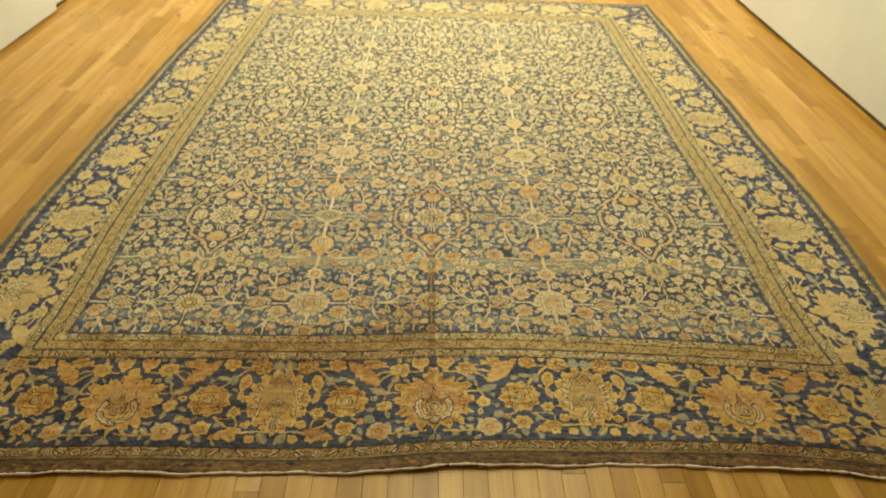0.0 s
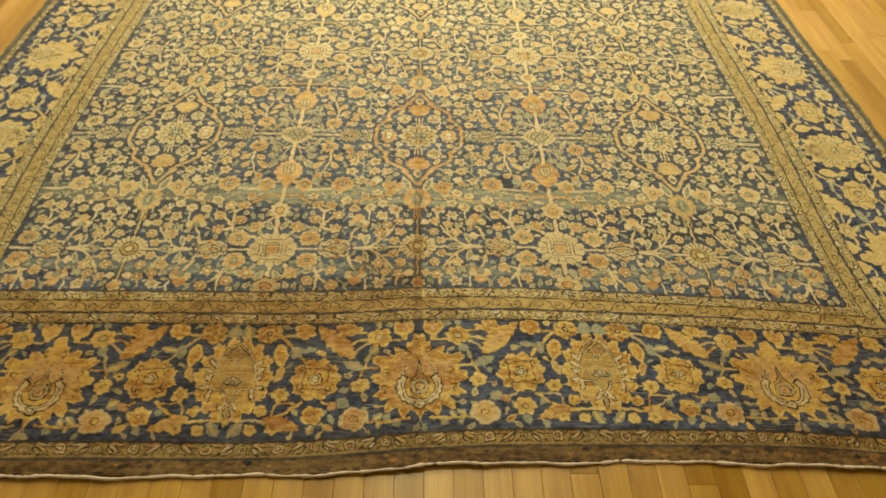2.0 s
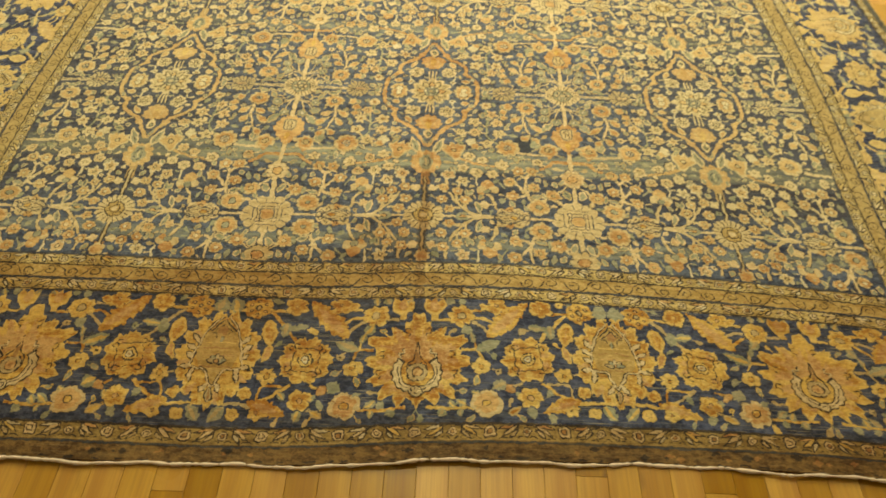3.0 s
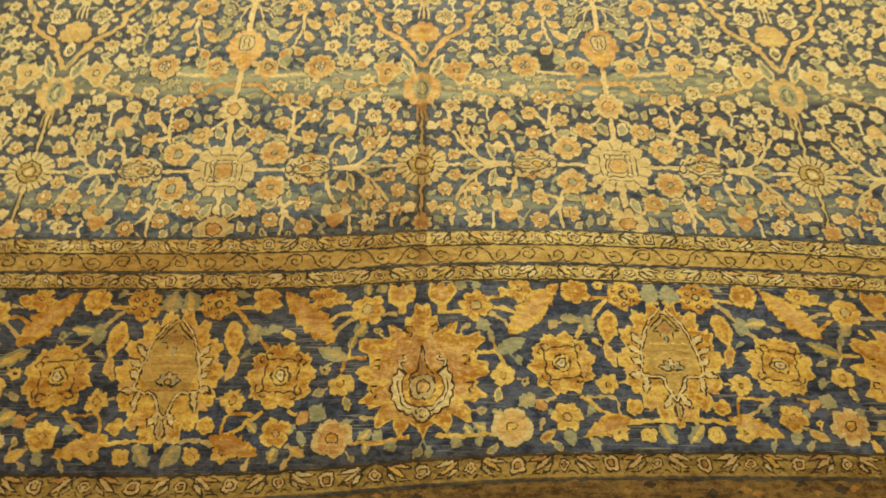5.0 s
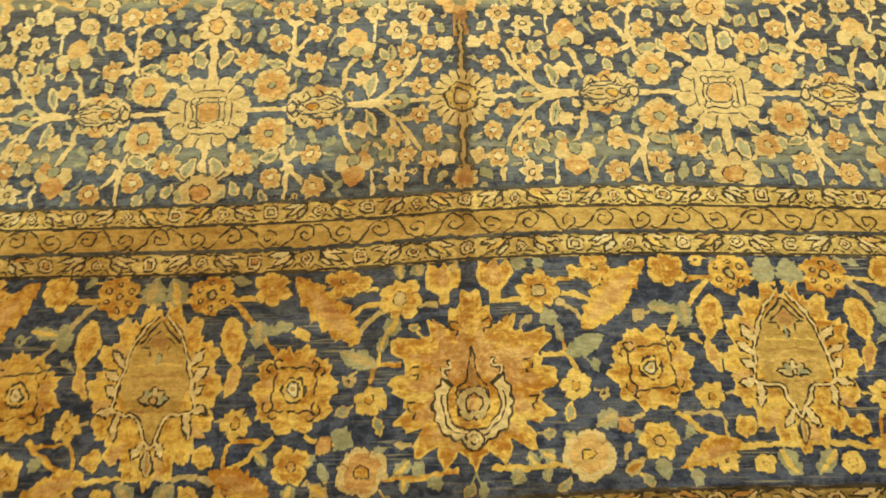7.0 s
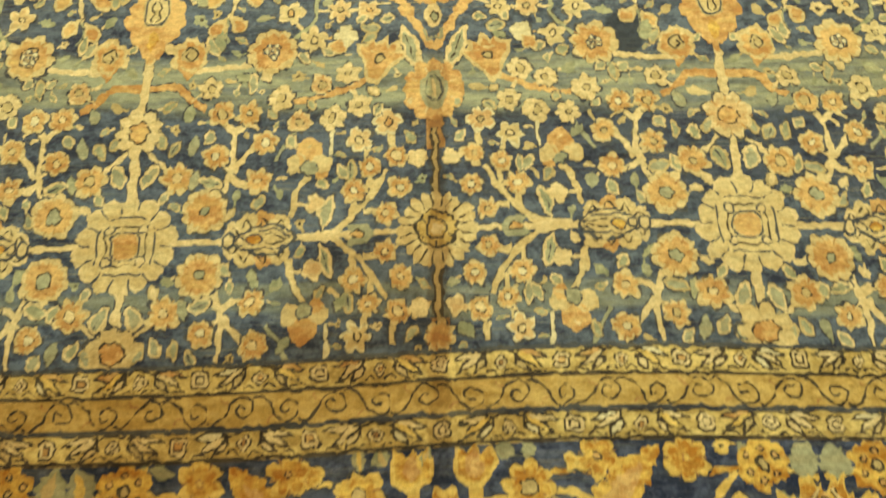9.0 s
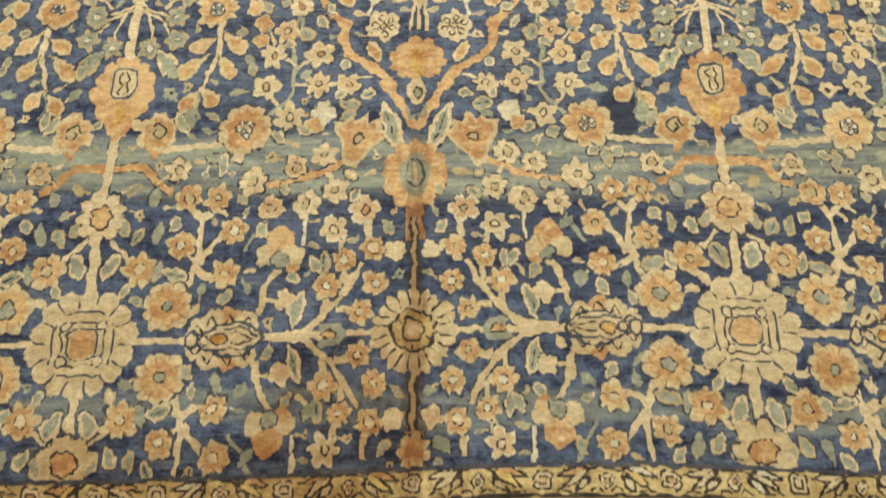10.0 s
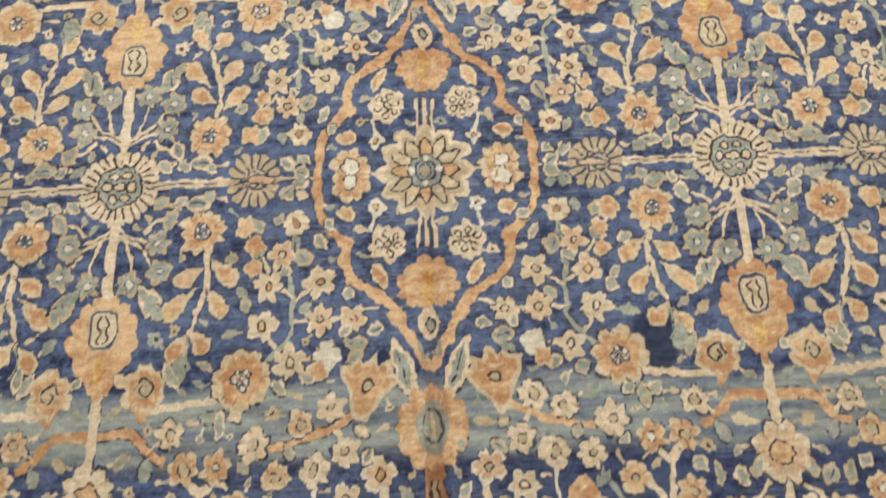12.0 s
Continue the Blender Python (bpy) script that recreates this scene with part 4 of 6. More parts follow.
def garland_palmette():
    """Large gold palmette of the border with a pale garland of leaves round its heart."""
    m = Motif()
    a = np.linspace(0, 2 * math.pi, 180, endpoint=False)
    low = np.maximum(-np.sin(a), 0)
    r = ((0.77 + 0.19 * tooth(a, 15, math.pi / 2 + math.pi / 15) ** 0.8 + 0.09 * tooth(a, 45, 0.2)) * (1 - 0.10 * low) + ragged_edge(180, 0.026)) * 1.04
    outline = np.stack([(0.080 - 0.016 * low) * r * np.cos(a), 0.110 * r * np.sin(a)], 1)
    m.disc(outline, "straw", 3, (0, 0), 9)
    m.disc(outline * 0.94 * (1 + np.random.uniform(-0.05, 0.04, (180, 1))), "gold", 4, (0, 0), 8)
    for k in range(15):
        t = math.pi / 2 + k * 2 * math.pi / 15
        c, q = math.cos(t), math.sin(t)
        m.poly(leaf_outline((0.046 * c, 0.060 * q), (0.074 * c, 0.094 * q), 0.014, 3), ("apricot", "straw", "apricot", "gold")[(k * 3) % 4], 5)
    b = np.linspace(0, 2 * math.pi, 60, endpoint=False)
    heart = np.stack([0.041 * np.cos(b) * (1 - 0.45 * np.maximum(np.sin(b), 0)), 0.062 * np.sin(b) + 0.026], 1)
    m.disc(heart, "scroll", 6, (0, 0.026), 5)
    for k in range(5):
        y = 0.036 - 0.013 * k
        m.stroke([(-0.030, y), (0.0, y + 0.001), (0.030, y)], 0.0022, ("straw", "rust", "apricot", "scroll", "rust")[k], 7)
    # five-petalled flower drawn in line
    for k in range(5):
        t = math.pi / 2 + (k - 2) * 0.72
        m.poly(leaf_outline((0, -0.006), (0.020 * math.cos(t), -0.006 + 0.019 * math.sin(t)), 0.0120), "dark", 8)
        m.poly(leaf_outline((0, -0.004), (0.0178 * math.cos(t), -0.006 + 0.0168 * math.sin(t)), 0.0080), ("mist", "tan", "cream")[k % 3], 9)
    m.disc(moved(lobes(0.0052, 5, 0.1, 16), 0, -0.004), "dark", 10, (0, -0.004))
    m.disc(moved(lobes(0.0034, 5, 0.1, 16), 0, -0.004), "apricot", 11, (0, -0.004))
    m.poly(np.array([(-0.016, -0.028), (0.016, -0.028), (0.0, -0.054)]), "scroll", 7)
    for s in (-1, 1):
        spray = [(0.006 * s, 0.096), (0.024 * s, 0.074), (0.036 * s, 0.044), (0.044 * s, 0.010), (0.048 * s, -0.016)]
        sill = [(0.048 * s, -0.016), (0.034 * s, -0.020), (0.018 * s, -0.022), (0.009 * s, -0.042), (0.0, -0.060)]
        for line in (spray, sill):
            m.stroke(line, 0.0058, "dark", 8)
            m.stroke(line, 0.0030, "cream", 10)
        for bx, by, tx, ty in ((0.040, 0.034, 0.056, 0.056), (0.043, 0.018, 0.064, 0.034), (0.044, 0.002, 0.061, 0.012), (0.044, -0.014, 0.068, -0.020), (0.041, -0.018, 0.044, -0.052), (0.007, -0.048, 0.020, -0.072)):
            m.poly(leaf_outline((bx * s, by), (tx * s, ty), 0.0145, 2), "dark", 8)
            d = np.array((tx * s - bx * s, ty - by))
            m.poly(leaf_outline((bx * s, by), np.array((bx * s, by)) + d * 0.90, 0.0102, 2), "cream", 9)
        m.stroke([(0.0, 0.088), (0.014 * s, 0.074), (0.024 * s, 0.062)], 0.0026, "dark", 8)
        m.stroke([(0.0, 0.078), (0.010 * s, 0.068), (0.018 * s, 0.060)], 0.0018, "dark", 8)
        m.stroke([(0.022 * s, 0.058), (0.012 * s, 0.056), (0.010 * s, 0.048)], 0.0018, "dark", 8)
    m.disc(moved(lobes(0.0110, 5, 0.2, 30), 0, 0.064), "rust", 8, (0, 0.064))
    for rr, wool_name, layer in ((0.0085, "dark", 8), (0.0062, "mist", 9)):
        m.poly(leaf_outline((0, 0.052), (0, 0.036), rr), wool_name, layer)
    for rr, wool_name, layer in ((0.0150, "dark", 8), (0.0100, "tan", 9), (0.0040, "rust", 10)):
        m.poly(leaf_outline((0, -0.060 - (0.015 - rr) * 0.3), (0, -0.090 + (0.015 - rr) * 0.3), rr), wool_name, layer)
    return m


def border_tulip(size):
    """A gold cup with three points on a short stalk."""
    m = Motif()
    shape = [(-0.14, -0.78), (0.14, -0.78), (0.16, -0.48), (0.40, -0.30), (0.52, 0.10), (0.44, 0.46), (0.16, 0.24), (0.02, 0.50), (-0.16, 0.26), (-0.42, 0.50), (-0.50, 0.10), (-0.40, -0.30), (-0.16, -0.48)]
    pts = np.array(shape) * size * (1 + np.random.uniform(-0.05, 0.05, (13, 1)))
    m.poly(pts, "straw", 2)
    m.poly(pts[2:] * 0.82 + (0, 0.002), "gold", 3)
    m.poly(leaf_outline((0, -0.28 * size), (0, 0.34 * size), 0.40 * size), "apricot", 4)
    return m


def border_rosette(radius):
    """Gold rosette with hooked petals drawn in dark line round a ringed eye."""
    m = Motif()
    a = np.linspace(0, 2 * math.pi, 110, endpoint=False)
    r = radius * (0.80 + 0.17 * tooth(a, 10, random.uniform(0, 6)) ** 0.8 + 0.08 * tooth(a, 31)) + ragged_edge(110, 0.0022)
    outline = np.stack([r * np.cos(a), r * np.sin(a)], 1)
    m.disc(outline, "straw", 3, rings=4)
    m.disc(outline * 0.92 * (1 + np.random.uniform(-0.06, 0.04, (110, 1))), "gold", 4, rings=4)
    for k in range(10):
        t = k * math.pi / 5 + 0.3
        m.poly(leaf_outline((radius * 0.48 * math.cos(t), radius * 0.48 * math.sin(t)), (radius * 0.84 * math.cos(t), radius * 0.84 * math.sin(t)), radius * 0.24, 2), ("apricot", "straw", "gold")[k % 3], 5)
    # hooked arches on four sides
    for k in range(4):
        t = k * math.pi / 2 + 0.1
        for s in (-1, 1):
            hook = [(0.46, 0.0), (0.50, 0.22 * s), (0.44, 0.40 * s), (0.58, 0.52 * s), (0.66, 0.40 * s), (0.60, 0.32 * s)]
            m.stroke([(radius * (u * math.cos(t) - v * math.sin(t)), radius * (u * math.sin(t) + v * math.cos(t))) for u, v in hook], 0.0020, "dark", 6)
    for q, wool_name, layer in ((0.29, "dark", 6), (0.245, "straw", 7), (0.17, "dark", 8), (0.125, "ivory", 9), (0.05, "rust", 10)):
        m.disc(lobes(radius * q, 6, 0.10, 26), wool_name, layer)
    return m


def studded_rosette(radius):
    """Cream six-lobed rosette set with small ringed dots."""
    m = Motif()
    m.disc(lobes(radius, 6, 0.24, 60, turn=0.5), "gold", 3, rings=2)
    for k in range(7):
        a, q = 0.5 + k * math.pi / 3, radius * 0.56 if k < 6 else 0.0
        s = radius * (0.15 if k < 6 else 0.24)
        m.disc(moved(lobes(s, 4, 0.06, 16), q * math.cos(a), q * math.sin(a)), "dark", 4, (q * math.cos(a), q * math.sin(a)))
        m.disc(moved(lobes(s * 0.58, 4, 0.06, 14), q * math.cos(a), q * math.sin(a)), "apricot" if k < 6 else "tan", 5, (q * math.cos(a), q * math.sin(a)))
    return m


def big_leaf(base, tip, width, wool_name="gold", heart="apricot"):
    m = Motif()
    b, t = np.array(base, float), np.array(tip, float)
    m.poly(leaf_outline(b, t, width, 6, 40), wool_name, 3)
    m.poly(leaf_outline(b + 0.12 * (t - b), t - 0.2 * (t - b), width * 0.5, 4, 30), heart, 4)
    return m


def outlined_leaf(m, base, tip, width, fill, line=0.0021):
    """A leaf drawn in thin dark line."""
    b, t = np.array(base, float), np.array(tip, float)
    d = (t - b) / np.hypot(*(t - b))
    m.poly(leaf_outline(b - d * line, t + d * line * 1.6, width + 2.0 * line), "dark", 1)
    m.poly(leaf_outline(b + d * line, t - d * line, width), fill, 2)


def guard_leaves(length, width):
    """One repeat of a guard stripe: a small flower under an arch between sprays of leaves, with a lozenge flower at the end."""
    m = Motif()
    w, p = width, length / 0.13
    for s in (-1, 1):
        outlined_leaf(m, (0.0165 * s * p, 0.40 * w), (0.043 * s * p, -0.24 * w), 0.0056, random.choice(("cream", "cream", "straw")))
        outlined_leaf(m, (0.019 * s * p, 0.42 * w), (0.049 * s * p, 0.20 * w), 0.0048, random.choice(("cream", "ivory", "apricot")))
        outlined_leaf(m, (0.0165 * s * p, 0.10 * w), (0.030 * s * p, -0.38 * w), 0.0050, random.choice(("cream", "tan", "ivory")))
        m.stroke([(0.0, 0.46 * w), (0.009 * s * p, 0.44 * w), (0.0165 * s * p, 0.30 * w), (0.0150 * s * p, -0.05 * w)], 0.0018, "dark", 1)
        m.stroke([(0.034 * s * p, -0.40 * w), (0.044 * s * p, -0.34 * w), (0.050 * s * p, -0.42 * w)], 0.0017, "dark", 1)
        m.stroke([(0.004 * s * p, -0.42 * w), (0.010 * s * p, -0.26 * w), (0.017 * s * p, -0.42 * w)], 0.0017, "dark", 1)
    for x, q in ((length / 2, 0.42), (0, 0.31)):
        o = lobes(w * q, 4, 0.22, 26, turn=math.pi / 4 if x else 0.0)
        for f, wool_name, layer in ((1.0, "dark", 3), (0.80, "cream", 4), (0.50, "dark", 5), (0.33, random.choice(("apricot", "rust", "cream")), 6)):
            m.disc(moved(o * f, x, 0), wool_name, layer, (x, 0))
    return m


def scroll(length, width, flip):
    """One curl of the running scroll."""
    m = Motif()
    f, w = flip, width * 0.38
    c = [(-length * 0.62, -w * 0.85 * f), (-length * 0.46, -w * f), (-length * 0.22, -w * 0.35 * f), (-length * 0.10, w * 0.45 * f), (length * 0.12, w * f), (length * 0.36, w * 0.62 * f),
         (length * 0.40, -w * 0.10 * f), (length * 0.20, -w * 0.55 * f), (length * 0.02, -w * 0.20 * f), (length * 0.08, w * 0.35 * f), (length * 0.22, w * 0.20 * f)]
    m.stroke(c, 0.0023, "dark", 3, 0.85)
    m.stroke([(-length * 0.10, w * 0.45 * f), (-length * 0.26, w * 0.62 * f), (-length * 0.30, w * 0.98 * f)], 0.0019, "rust", 3)
    return m


WAVES = [(random.uniform(0, 6.28), 2 * math.pi / random.uniform(0.009, 0.036), random.uniform(0, 6.28), random.uniform(0, 6.28)) for _ in range(16)]


def unsteady(x, y, amount):
    """The weaver's hand: no line quite straight, no petal quite like the next."""
    dx, dy = 0 * x, 0 * y
    for angle, k, p, q in WAVES:
        phase = k * (x * math.cos(angle) + y * math.sin(angle))
        dx, dy = dx + np.sin(phase + p), dy + np.sin(phase + q)
    return x + amount * dx, y + amount * dy


PLACED = {}
SEEN = {}
NEAR_LIMIT = 290


def weave(name, parent, motif, x, y, ax=(1.0, 0.0), ay=(0.0, 1.0), label="", bounds=None, hand=0.00030):
    """Lay a motif on the rug: its origin at x, y of the pattern, its axes along ax and ay."""
    v = np.array(motif.verts)
    gx = x + v[:, 0] * ax[0] + v[:, 1] * ay[0]
    gy = y + v[:, 0] * ax[1] + v[:, 1] * ay[1]
    if bounds:
        x0, x1, y0, y1 = bounds
        if gx.mean() < x0 or gx.mean() > x1 or gy.mean() < y0 or gy.mean() > y1:
            return
        gx, gy = np.clip(gx, x0, x1), np.clip(gy, y0, y1)
    mx, my = (gx.min() + gx.max()) / 2, (gy.min() + gy.max()) / 2
    near_by = [(name, int(mx // 0.02) + i, int(my // 0.02) + j) for i in (-1, 0, 1) for j in (-1, 0, 1)]
    if any(math.hypot(mx - qx, my - qy) < 0.0035 and abs(extent - gx.max() + gx.min()) < 0.006 for k in near_by for qx, qy, extent in SEEN.get(k, ())):
        return
    SEEN.setdefault(near_by[4], []).append((mx, my, gx.max() - gx.min()))
    gx, gy = unsteady(gx, gy, hand)
    gx, gy = gx + 0.8 * (np.round(gx / KNOT) * KNOT - gx), gy + 0.8 * (np.round(gy / KNOT) * KNOT - gy)
    px, py, pz = lie(gx, gy)
    pz = pz + np.array(motif.layers) * LAYER + random.uniform(0.0, 0.00011)
    flip = ax[0] * ay[1] - ax[1] * ay[0] < 0
    faces = [f[::-1] for f in motif.faces] if flip else motif.faces
    PLACED.setdefault((name, parent.name), []).append((float(np.hypot(px.mean(), py.mean() - 0.55)), np.stack([px, py, pz], 1), faces, motif.wool, parent, label, np.stack([gx, gy], 1)))


# ---- the field: one quarter of the repeat, mirrored about its columns and rows
P, S, ROW = 0.691, 0.4505, 0.401
TALL = 0.466 / S      # the repeat is woven a little longer than it is drawn
H = P / 2
FIELD_BOX = (-FIELD_X, FIELD_X, FIELD_0, FIELD_1)

COLS = [P * i for i in range(-1, 2)]
ROWS = [ROW + 2 * S * TALL * j for j in range(0, 5)]


def quarters():
    for cx in COLS:
        for sx in (1, -1):
            for cy in ROWS:
                for sy in (1, -1):
                    yield cx, cy, sx, sy


CELLS = list(quarters())


def in_field(name, build, u, v, label=""):
    """Weave build() at u, v of every quarter of the field; the weaver's hand makes each of a few drawings differ from place to place."""
    drawn = [build() for _ in range(5)]
    for cx, cy, sx, sy in CELLS:
        x, y = cx + sx * u, cy + sy * v * TALL
        if abs(x) > FIELD_X + 0.05 or not FIELD_0 - 0.05 < y < FIELD_1 + 0.20:
            continue
        if name in ("sprig", "leaf", "drop_leaf") and math.hypot(x - 0.232, y - 0.664) < 0.034:
            continue     # lost under the mend
        weave(name, field, random.choice(drawn), x, y, (sx, 0.0), (0.0, sy * TALL), label, FIELD_BOX)


# columns of the medallions
in_field("wheel_rosette", lambda: wheel(0.045, 20, "peach", "scroll"), 0, 0, "cream wheel rosette with dark spokes")
in_field("trunk", lambda: lined_stem([(0, 0.035), (0, 0.085), (0, 0.125)], 0.0105), 0, 0)
in_field("trunk", lambda: stem([(0, 0.098), (0, 0.140)], 0.019, "rust", 1.1), 0, 0)
in_field("crown_palmette", crown_palmette, 0, 0.176)
in_field("stem", lambda: stem([(0, 0.232), (0.014, 0.256), (0.034, 0.290)], 0.0100, "apricot", 0.9, 0.010), 0, 0)
in_field("leaf", lambda: leaf((0.018, 0.204), (0.040, 0.268), 0.022, "mist", "cream", "dark"), 0, 0)
in_field("bud", bud, 0, 0.281)
in_field("lotus", lotus, 0, 0.322)
in_field("medallion_flower", medallion_flower, 0, S, "pointed flower at the heart of a lobed medallion")
for off in (0.0, 0.010):
    in_field("stem", lambda: stem([(off, 0.362), (off * 0.7, 0.402)], 0.0045, "cream"), 0, 0)
in_field("medallion_frame", lambda: stem([(0.034, 0.292), (0.046, 0.308), (0.065, 0.320), (0.083, 0.335), (0.090, 0.350), (0.089, 0.372)], 0.0105, "apricot", 1.0, 0.009), 0, 0)
in_field("medallion_frame", lambda: stem([(0.089, 0.372), (0.102, 0.384), (0.116, 0.402), (0.121, 0.422), (0.1225, S + 0.002)], 0.0105, "apricot", 1.0), 0, 0)
in_field("pale_rosette", pale_rosette, 0.043, 0.369)
in_field("flower", lambda: flower(0.0235, 8, "apricot", "dark", "ivory", 0.2, None, False, 0.5), 0.085, 0.442)
in_field("leaf", lambda: leaf((0.078, 0.404), (0.102, 0.407), 0.018, "apricot", "cream"), 0, 0)
in_field("bud", lambda: flower(0.0105, 4, "ivory", "dark", "apricot", 0.3, 0.0), 0.056, 0.411)
in_field("leaf", lambda: leaf((0.045, 0.320), (0.061, 0.350), 0.016, "apricot", "cream"), 0, 0)
in_field("stem", lambda: stem([(0.046, S), (0.070, S)], 0.004, "cream"), 0, 0)
# lily, vine and the flowers round it
in_field("lily", lambda: lily(0.056, "apricot", 0.25), 0.067, 0.219)
in_field("stem", lambda: stem([(0.080, 0.194), (0.095, 0.186), (0.115, 0.178), (0.158, 0.168), (0.186, 0.164)], 0.0085, "apricot"), 0, 0)
for u, v, r in ((0.103, 0.202, 0.0155), (0.134, 0.189, 0.0145), (0.181, 0.173, 0.0180), (0.089, 0.159, 0.0150), (0.120, 0.144, 0.0165), (0.158, 0.141, 0.0150), (0.266, 0.188, 0.0150)):
    in_field("flower", lambda: flower(r, 6, "cream", "dark", "tan", 0.24), u, v)
for u, v, r in ((0.080, 0.291, 0.0150), (0.116, 0.292, 0.0170), (0.116, 0.332, 0.0190), (0.172, 0.330, 0.0175), (0.177, 0.289, 0.0180), (0.159, 0.363, 0.0165), (0.147, 0.250, 0.0180)):
    in_field("star_flower", lambda: star(r), u, v)
in_field("flower", lambda: flower(0.0145, 7, "cream", "dark", "rust"), 0.144, 0.398)
in_field("bud", lambda: flower(0.0150, 4, "ivory", "", "", 0.25), 0.108, 0.254)
in_field("bud", lambda: flower(0.0110, 4, "apricot", "", "", 0.2), 0.117, 0.240)
in_field("stem", lambda: stem([(0.180, 0.243), (0.160, 0.262), (0.147, 0.279), (0.146, 0.315), (0.151, 0.355)], 0.0060, "sage"), 0, 0)
in_field("stem", lambda: stem([(0.151, 0.355), (0.147, 0.378), (0.144, 0.392)], 0.0050, "sage"), 0, 0)
in_field("stem", lambda: stem([(0.147, 0.292), (0.113, 0.292), (0.080, 0.291)], 0.0050, "cream"), 0, 0)
in_field("stem", lambda: stem([(0.148, 0.318), (0.165, 0.332)], 0.0038, "cream"), 0, 0)
in_field("stem", lambda: stem([(0.112, 0.254), (0.145, 0.253)], 0.0050, "apricot"), 0, 0)
in_field("large_flower", lambda: flower(0.0315, 9, "apricot", "dark", "blush", 0.14, None, True, 0.40), 0.196, 0.236)
in_field("stem", lambda: stem([(0.212, 0.222), (0.250, 0.216), (0.296, 0.214)], 0.0085, "cream"), 0, 0)
in_field("flower_cup", flower_cup, 0.297, 0.230)
# spray of drop-shaped leaves below an apricot flower
in_field("large_flower", lambda: flower(0.0265, 10, "apricot", "dark", "mist", 0.14, None, True, 0.40), 0.248, 0.3945)
in_field("stem", lambda: stem([(0.242, 0.370), (0.239, 0.336), (0.249, 0.302), (0.254, 0.282)], 0.0075, "cream", 0.7), 0, 0)
for bx, by, tx, ty in ((0.239, 0.366, 0.206, 0.334), (0.239, 0.334, 0.217, 0.300), (0.241, 0.358, 0.273, 0.336), (0.248, 0.335, 0.288, 0.299), (0.254, 0.290, 0.232, 0.265), (0.256, 0.285, 0.275, 0.257)):
    in_field("drop_leaf", lambda: drop_leaf((bx, by), (tx, ty), 0.0205), 0, 0)
# columns of the rosettes
in_field("spoked_rosette", spoked_rosette, H, S, "cream rosette with many dark ribs")
in_field("stem", lambda: stem([(H, 0.415), (H, 0.325)], 0.0105, "cream", 1.1), 0, 0)
for bx, by, mx, my, tx, ty in ((H, 0.404, 0.325, 0.392, 0.297, 0.386), (H, 0.396, 0.315, 0.380, 0.298, 0.356), (0.331, 0.388, 0.325, 0.370, 0.322, 0.346)):
    in_field("stem", lambda: stem([(bx, by), (mx, my), (tx, ty)], 0.0042, "cream", 0.7), 0, 0)
for u, v in ((0.297, 0.384), (0.292, 0.353), (0.323, 0.342)):
    in_field("small_flower", lambda: flower(0.0155, 6, "mist", "ink", "ivory", 0.3, None, False, 0.34), u, v)
in_field("shield_palmette", shield_palmette, H, 0.284)
in_field("stem", lambda: stem([(H, 0.250), (H, 0.160)], 0.0105, "cream", 1.0), 0, 0)
in_field("branch", lambda: stem([(H, 0.191), (0.310, 0.192), (0.298, 0.186), (0.288, 0.172), (0.270, 0.163)], 0.0100, "apricot", 0.9), 0, 0)
in_field("cream_flower", lambda: flower(0.031, 8, "cream", "dark", "apricot", 0.2, 0.39, False, 0.48), H, 0.1355)
in_field("stem", lambda: stem([(H, 0.112), (H, 0.050)], 0.0105, "cream", 1.0), 0, 0)
in_field("big_rosette", big_rosette, H, 0.0, "large cream rosette with a square apricot eye")
in_field("stem", lambda: lined_stem([(0.312, S), (0.270, S), (0.222, S)], 0.0098, "cream", "cream"), 0, 0)
in_field("stem", lambda: stem([(0.316, 0.440), (0.298, 0.431), (0.272, 0.422)], 0.0058, "cream", 0.7), 0, 0)
in_field("stem", lambda: stem([(0.165, S), (0.121, S)], 0.0042, "cream"), 0, 0)
in_field("fan_palmette", fan_palmette, 0.193, S)
# trees of small flowers between the columns
for u, v, r in ((0.218, 0.154, 0.0165), (0.251, 0.155, 0.0165), (0.197, 0.116, 0.0165), (0.253, 0.101, 0.0160), (0.202, 0.070, 0.0170), (0.295, 0.077, 0.0200), (0.044, 0.091, 0.0145), (0.075, 0.080, 0.0135),
                (0.040, 0.052, 0.0150), (0.092, 0.052, 0.0165), (0.057, 0.022, 0.0140)):
    in_field("flower", lambda: flower(r, 6, "apricot", "dark", random.choice(("cream", "ivory", "tan")), 0.25), u, v)
in_field("large_flower", lambda: flower(0.0270, 10, "apricot", "dark", "mist", 0.12, None, False, 0.36), 0.260, 0.037)
for line in ([(0.246, 0.050), (0.234, 0.085), (0.233, 0.110), (0.234, 0.132)], [(0.231, 0.082), (0.218, 0.102), (0.204, 0.114)], [(0.234, 0.130), (0.247, 0.145)], [(0.234, 0.130), (0.221, 0.144)], [(0.236, 0.078), (0.222, 0.068), (0.206, 0.069)]):
    in_field("stem", lambda: stem(line, 0.0082, "cream", 0.7), 0, 0)
in_field("lily", three_petals, 0.144, 0.086)
for u, v in ((0.137, 0.038), (0.020, 0.087)):
    in_field("bud", lambda: flower(0.0125, 4, "cream", "", "", 0.25), u, v)
in_field("stem", lambda: stem([(0.140, 0.037), (0.160, 0.040)], 0.0050, "cream"), 0, 0)
in_field("stem", lambda: stem([(0.145, 0.074), (0.158, 0.050), (0.163, 0.024)], 0.0070, "peach"), 0, 0)
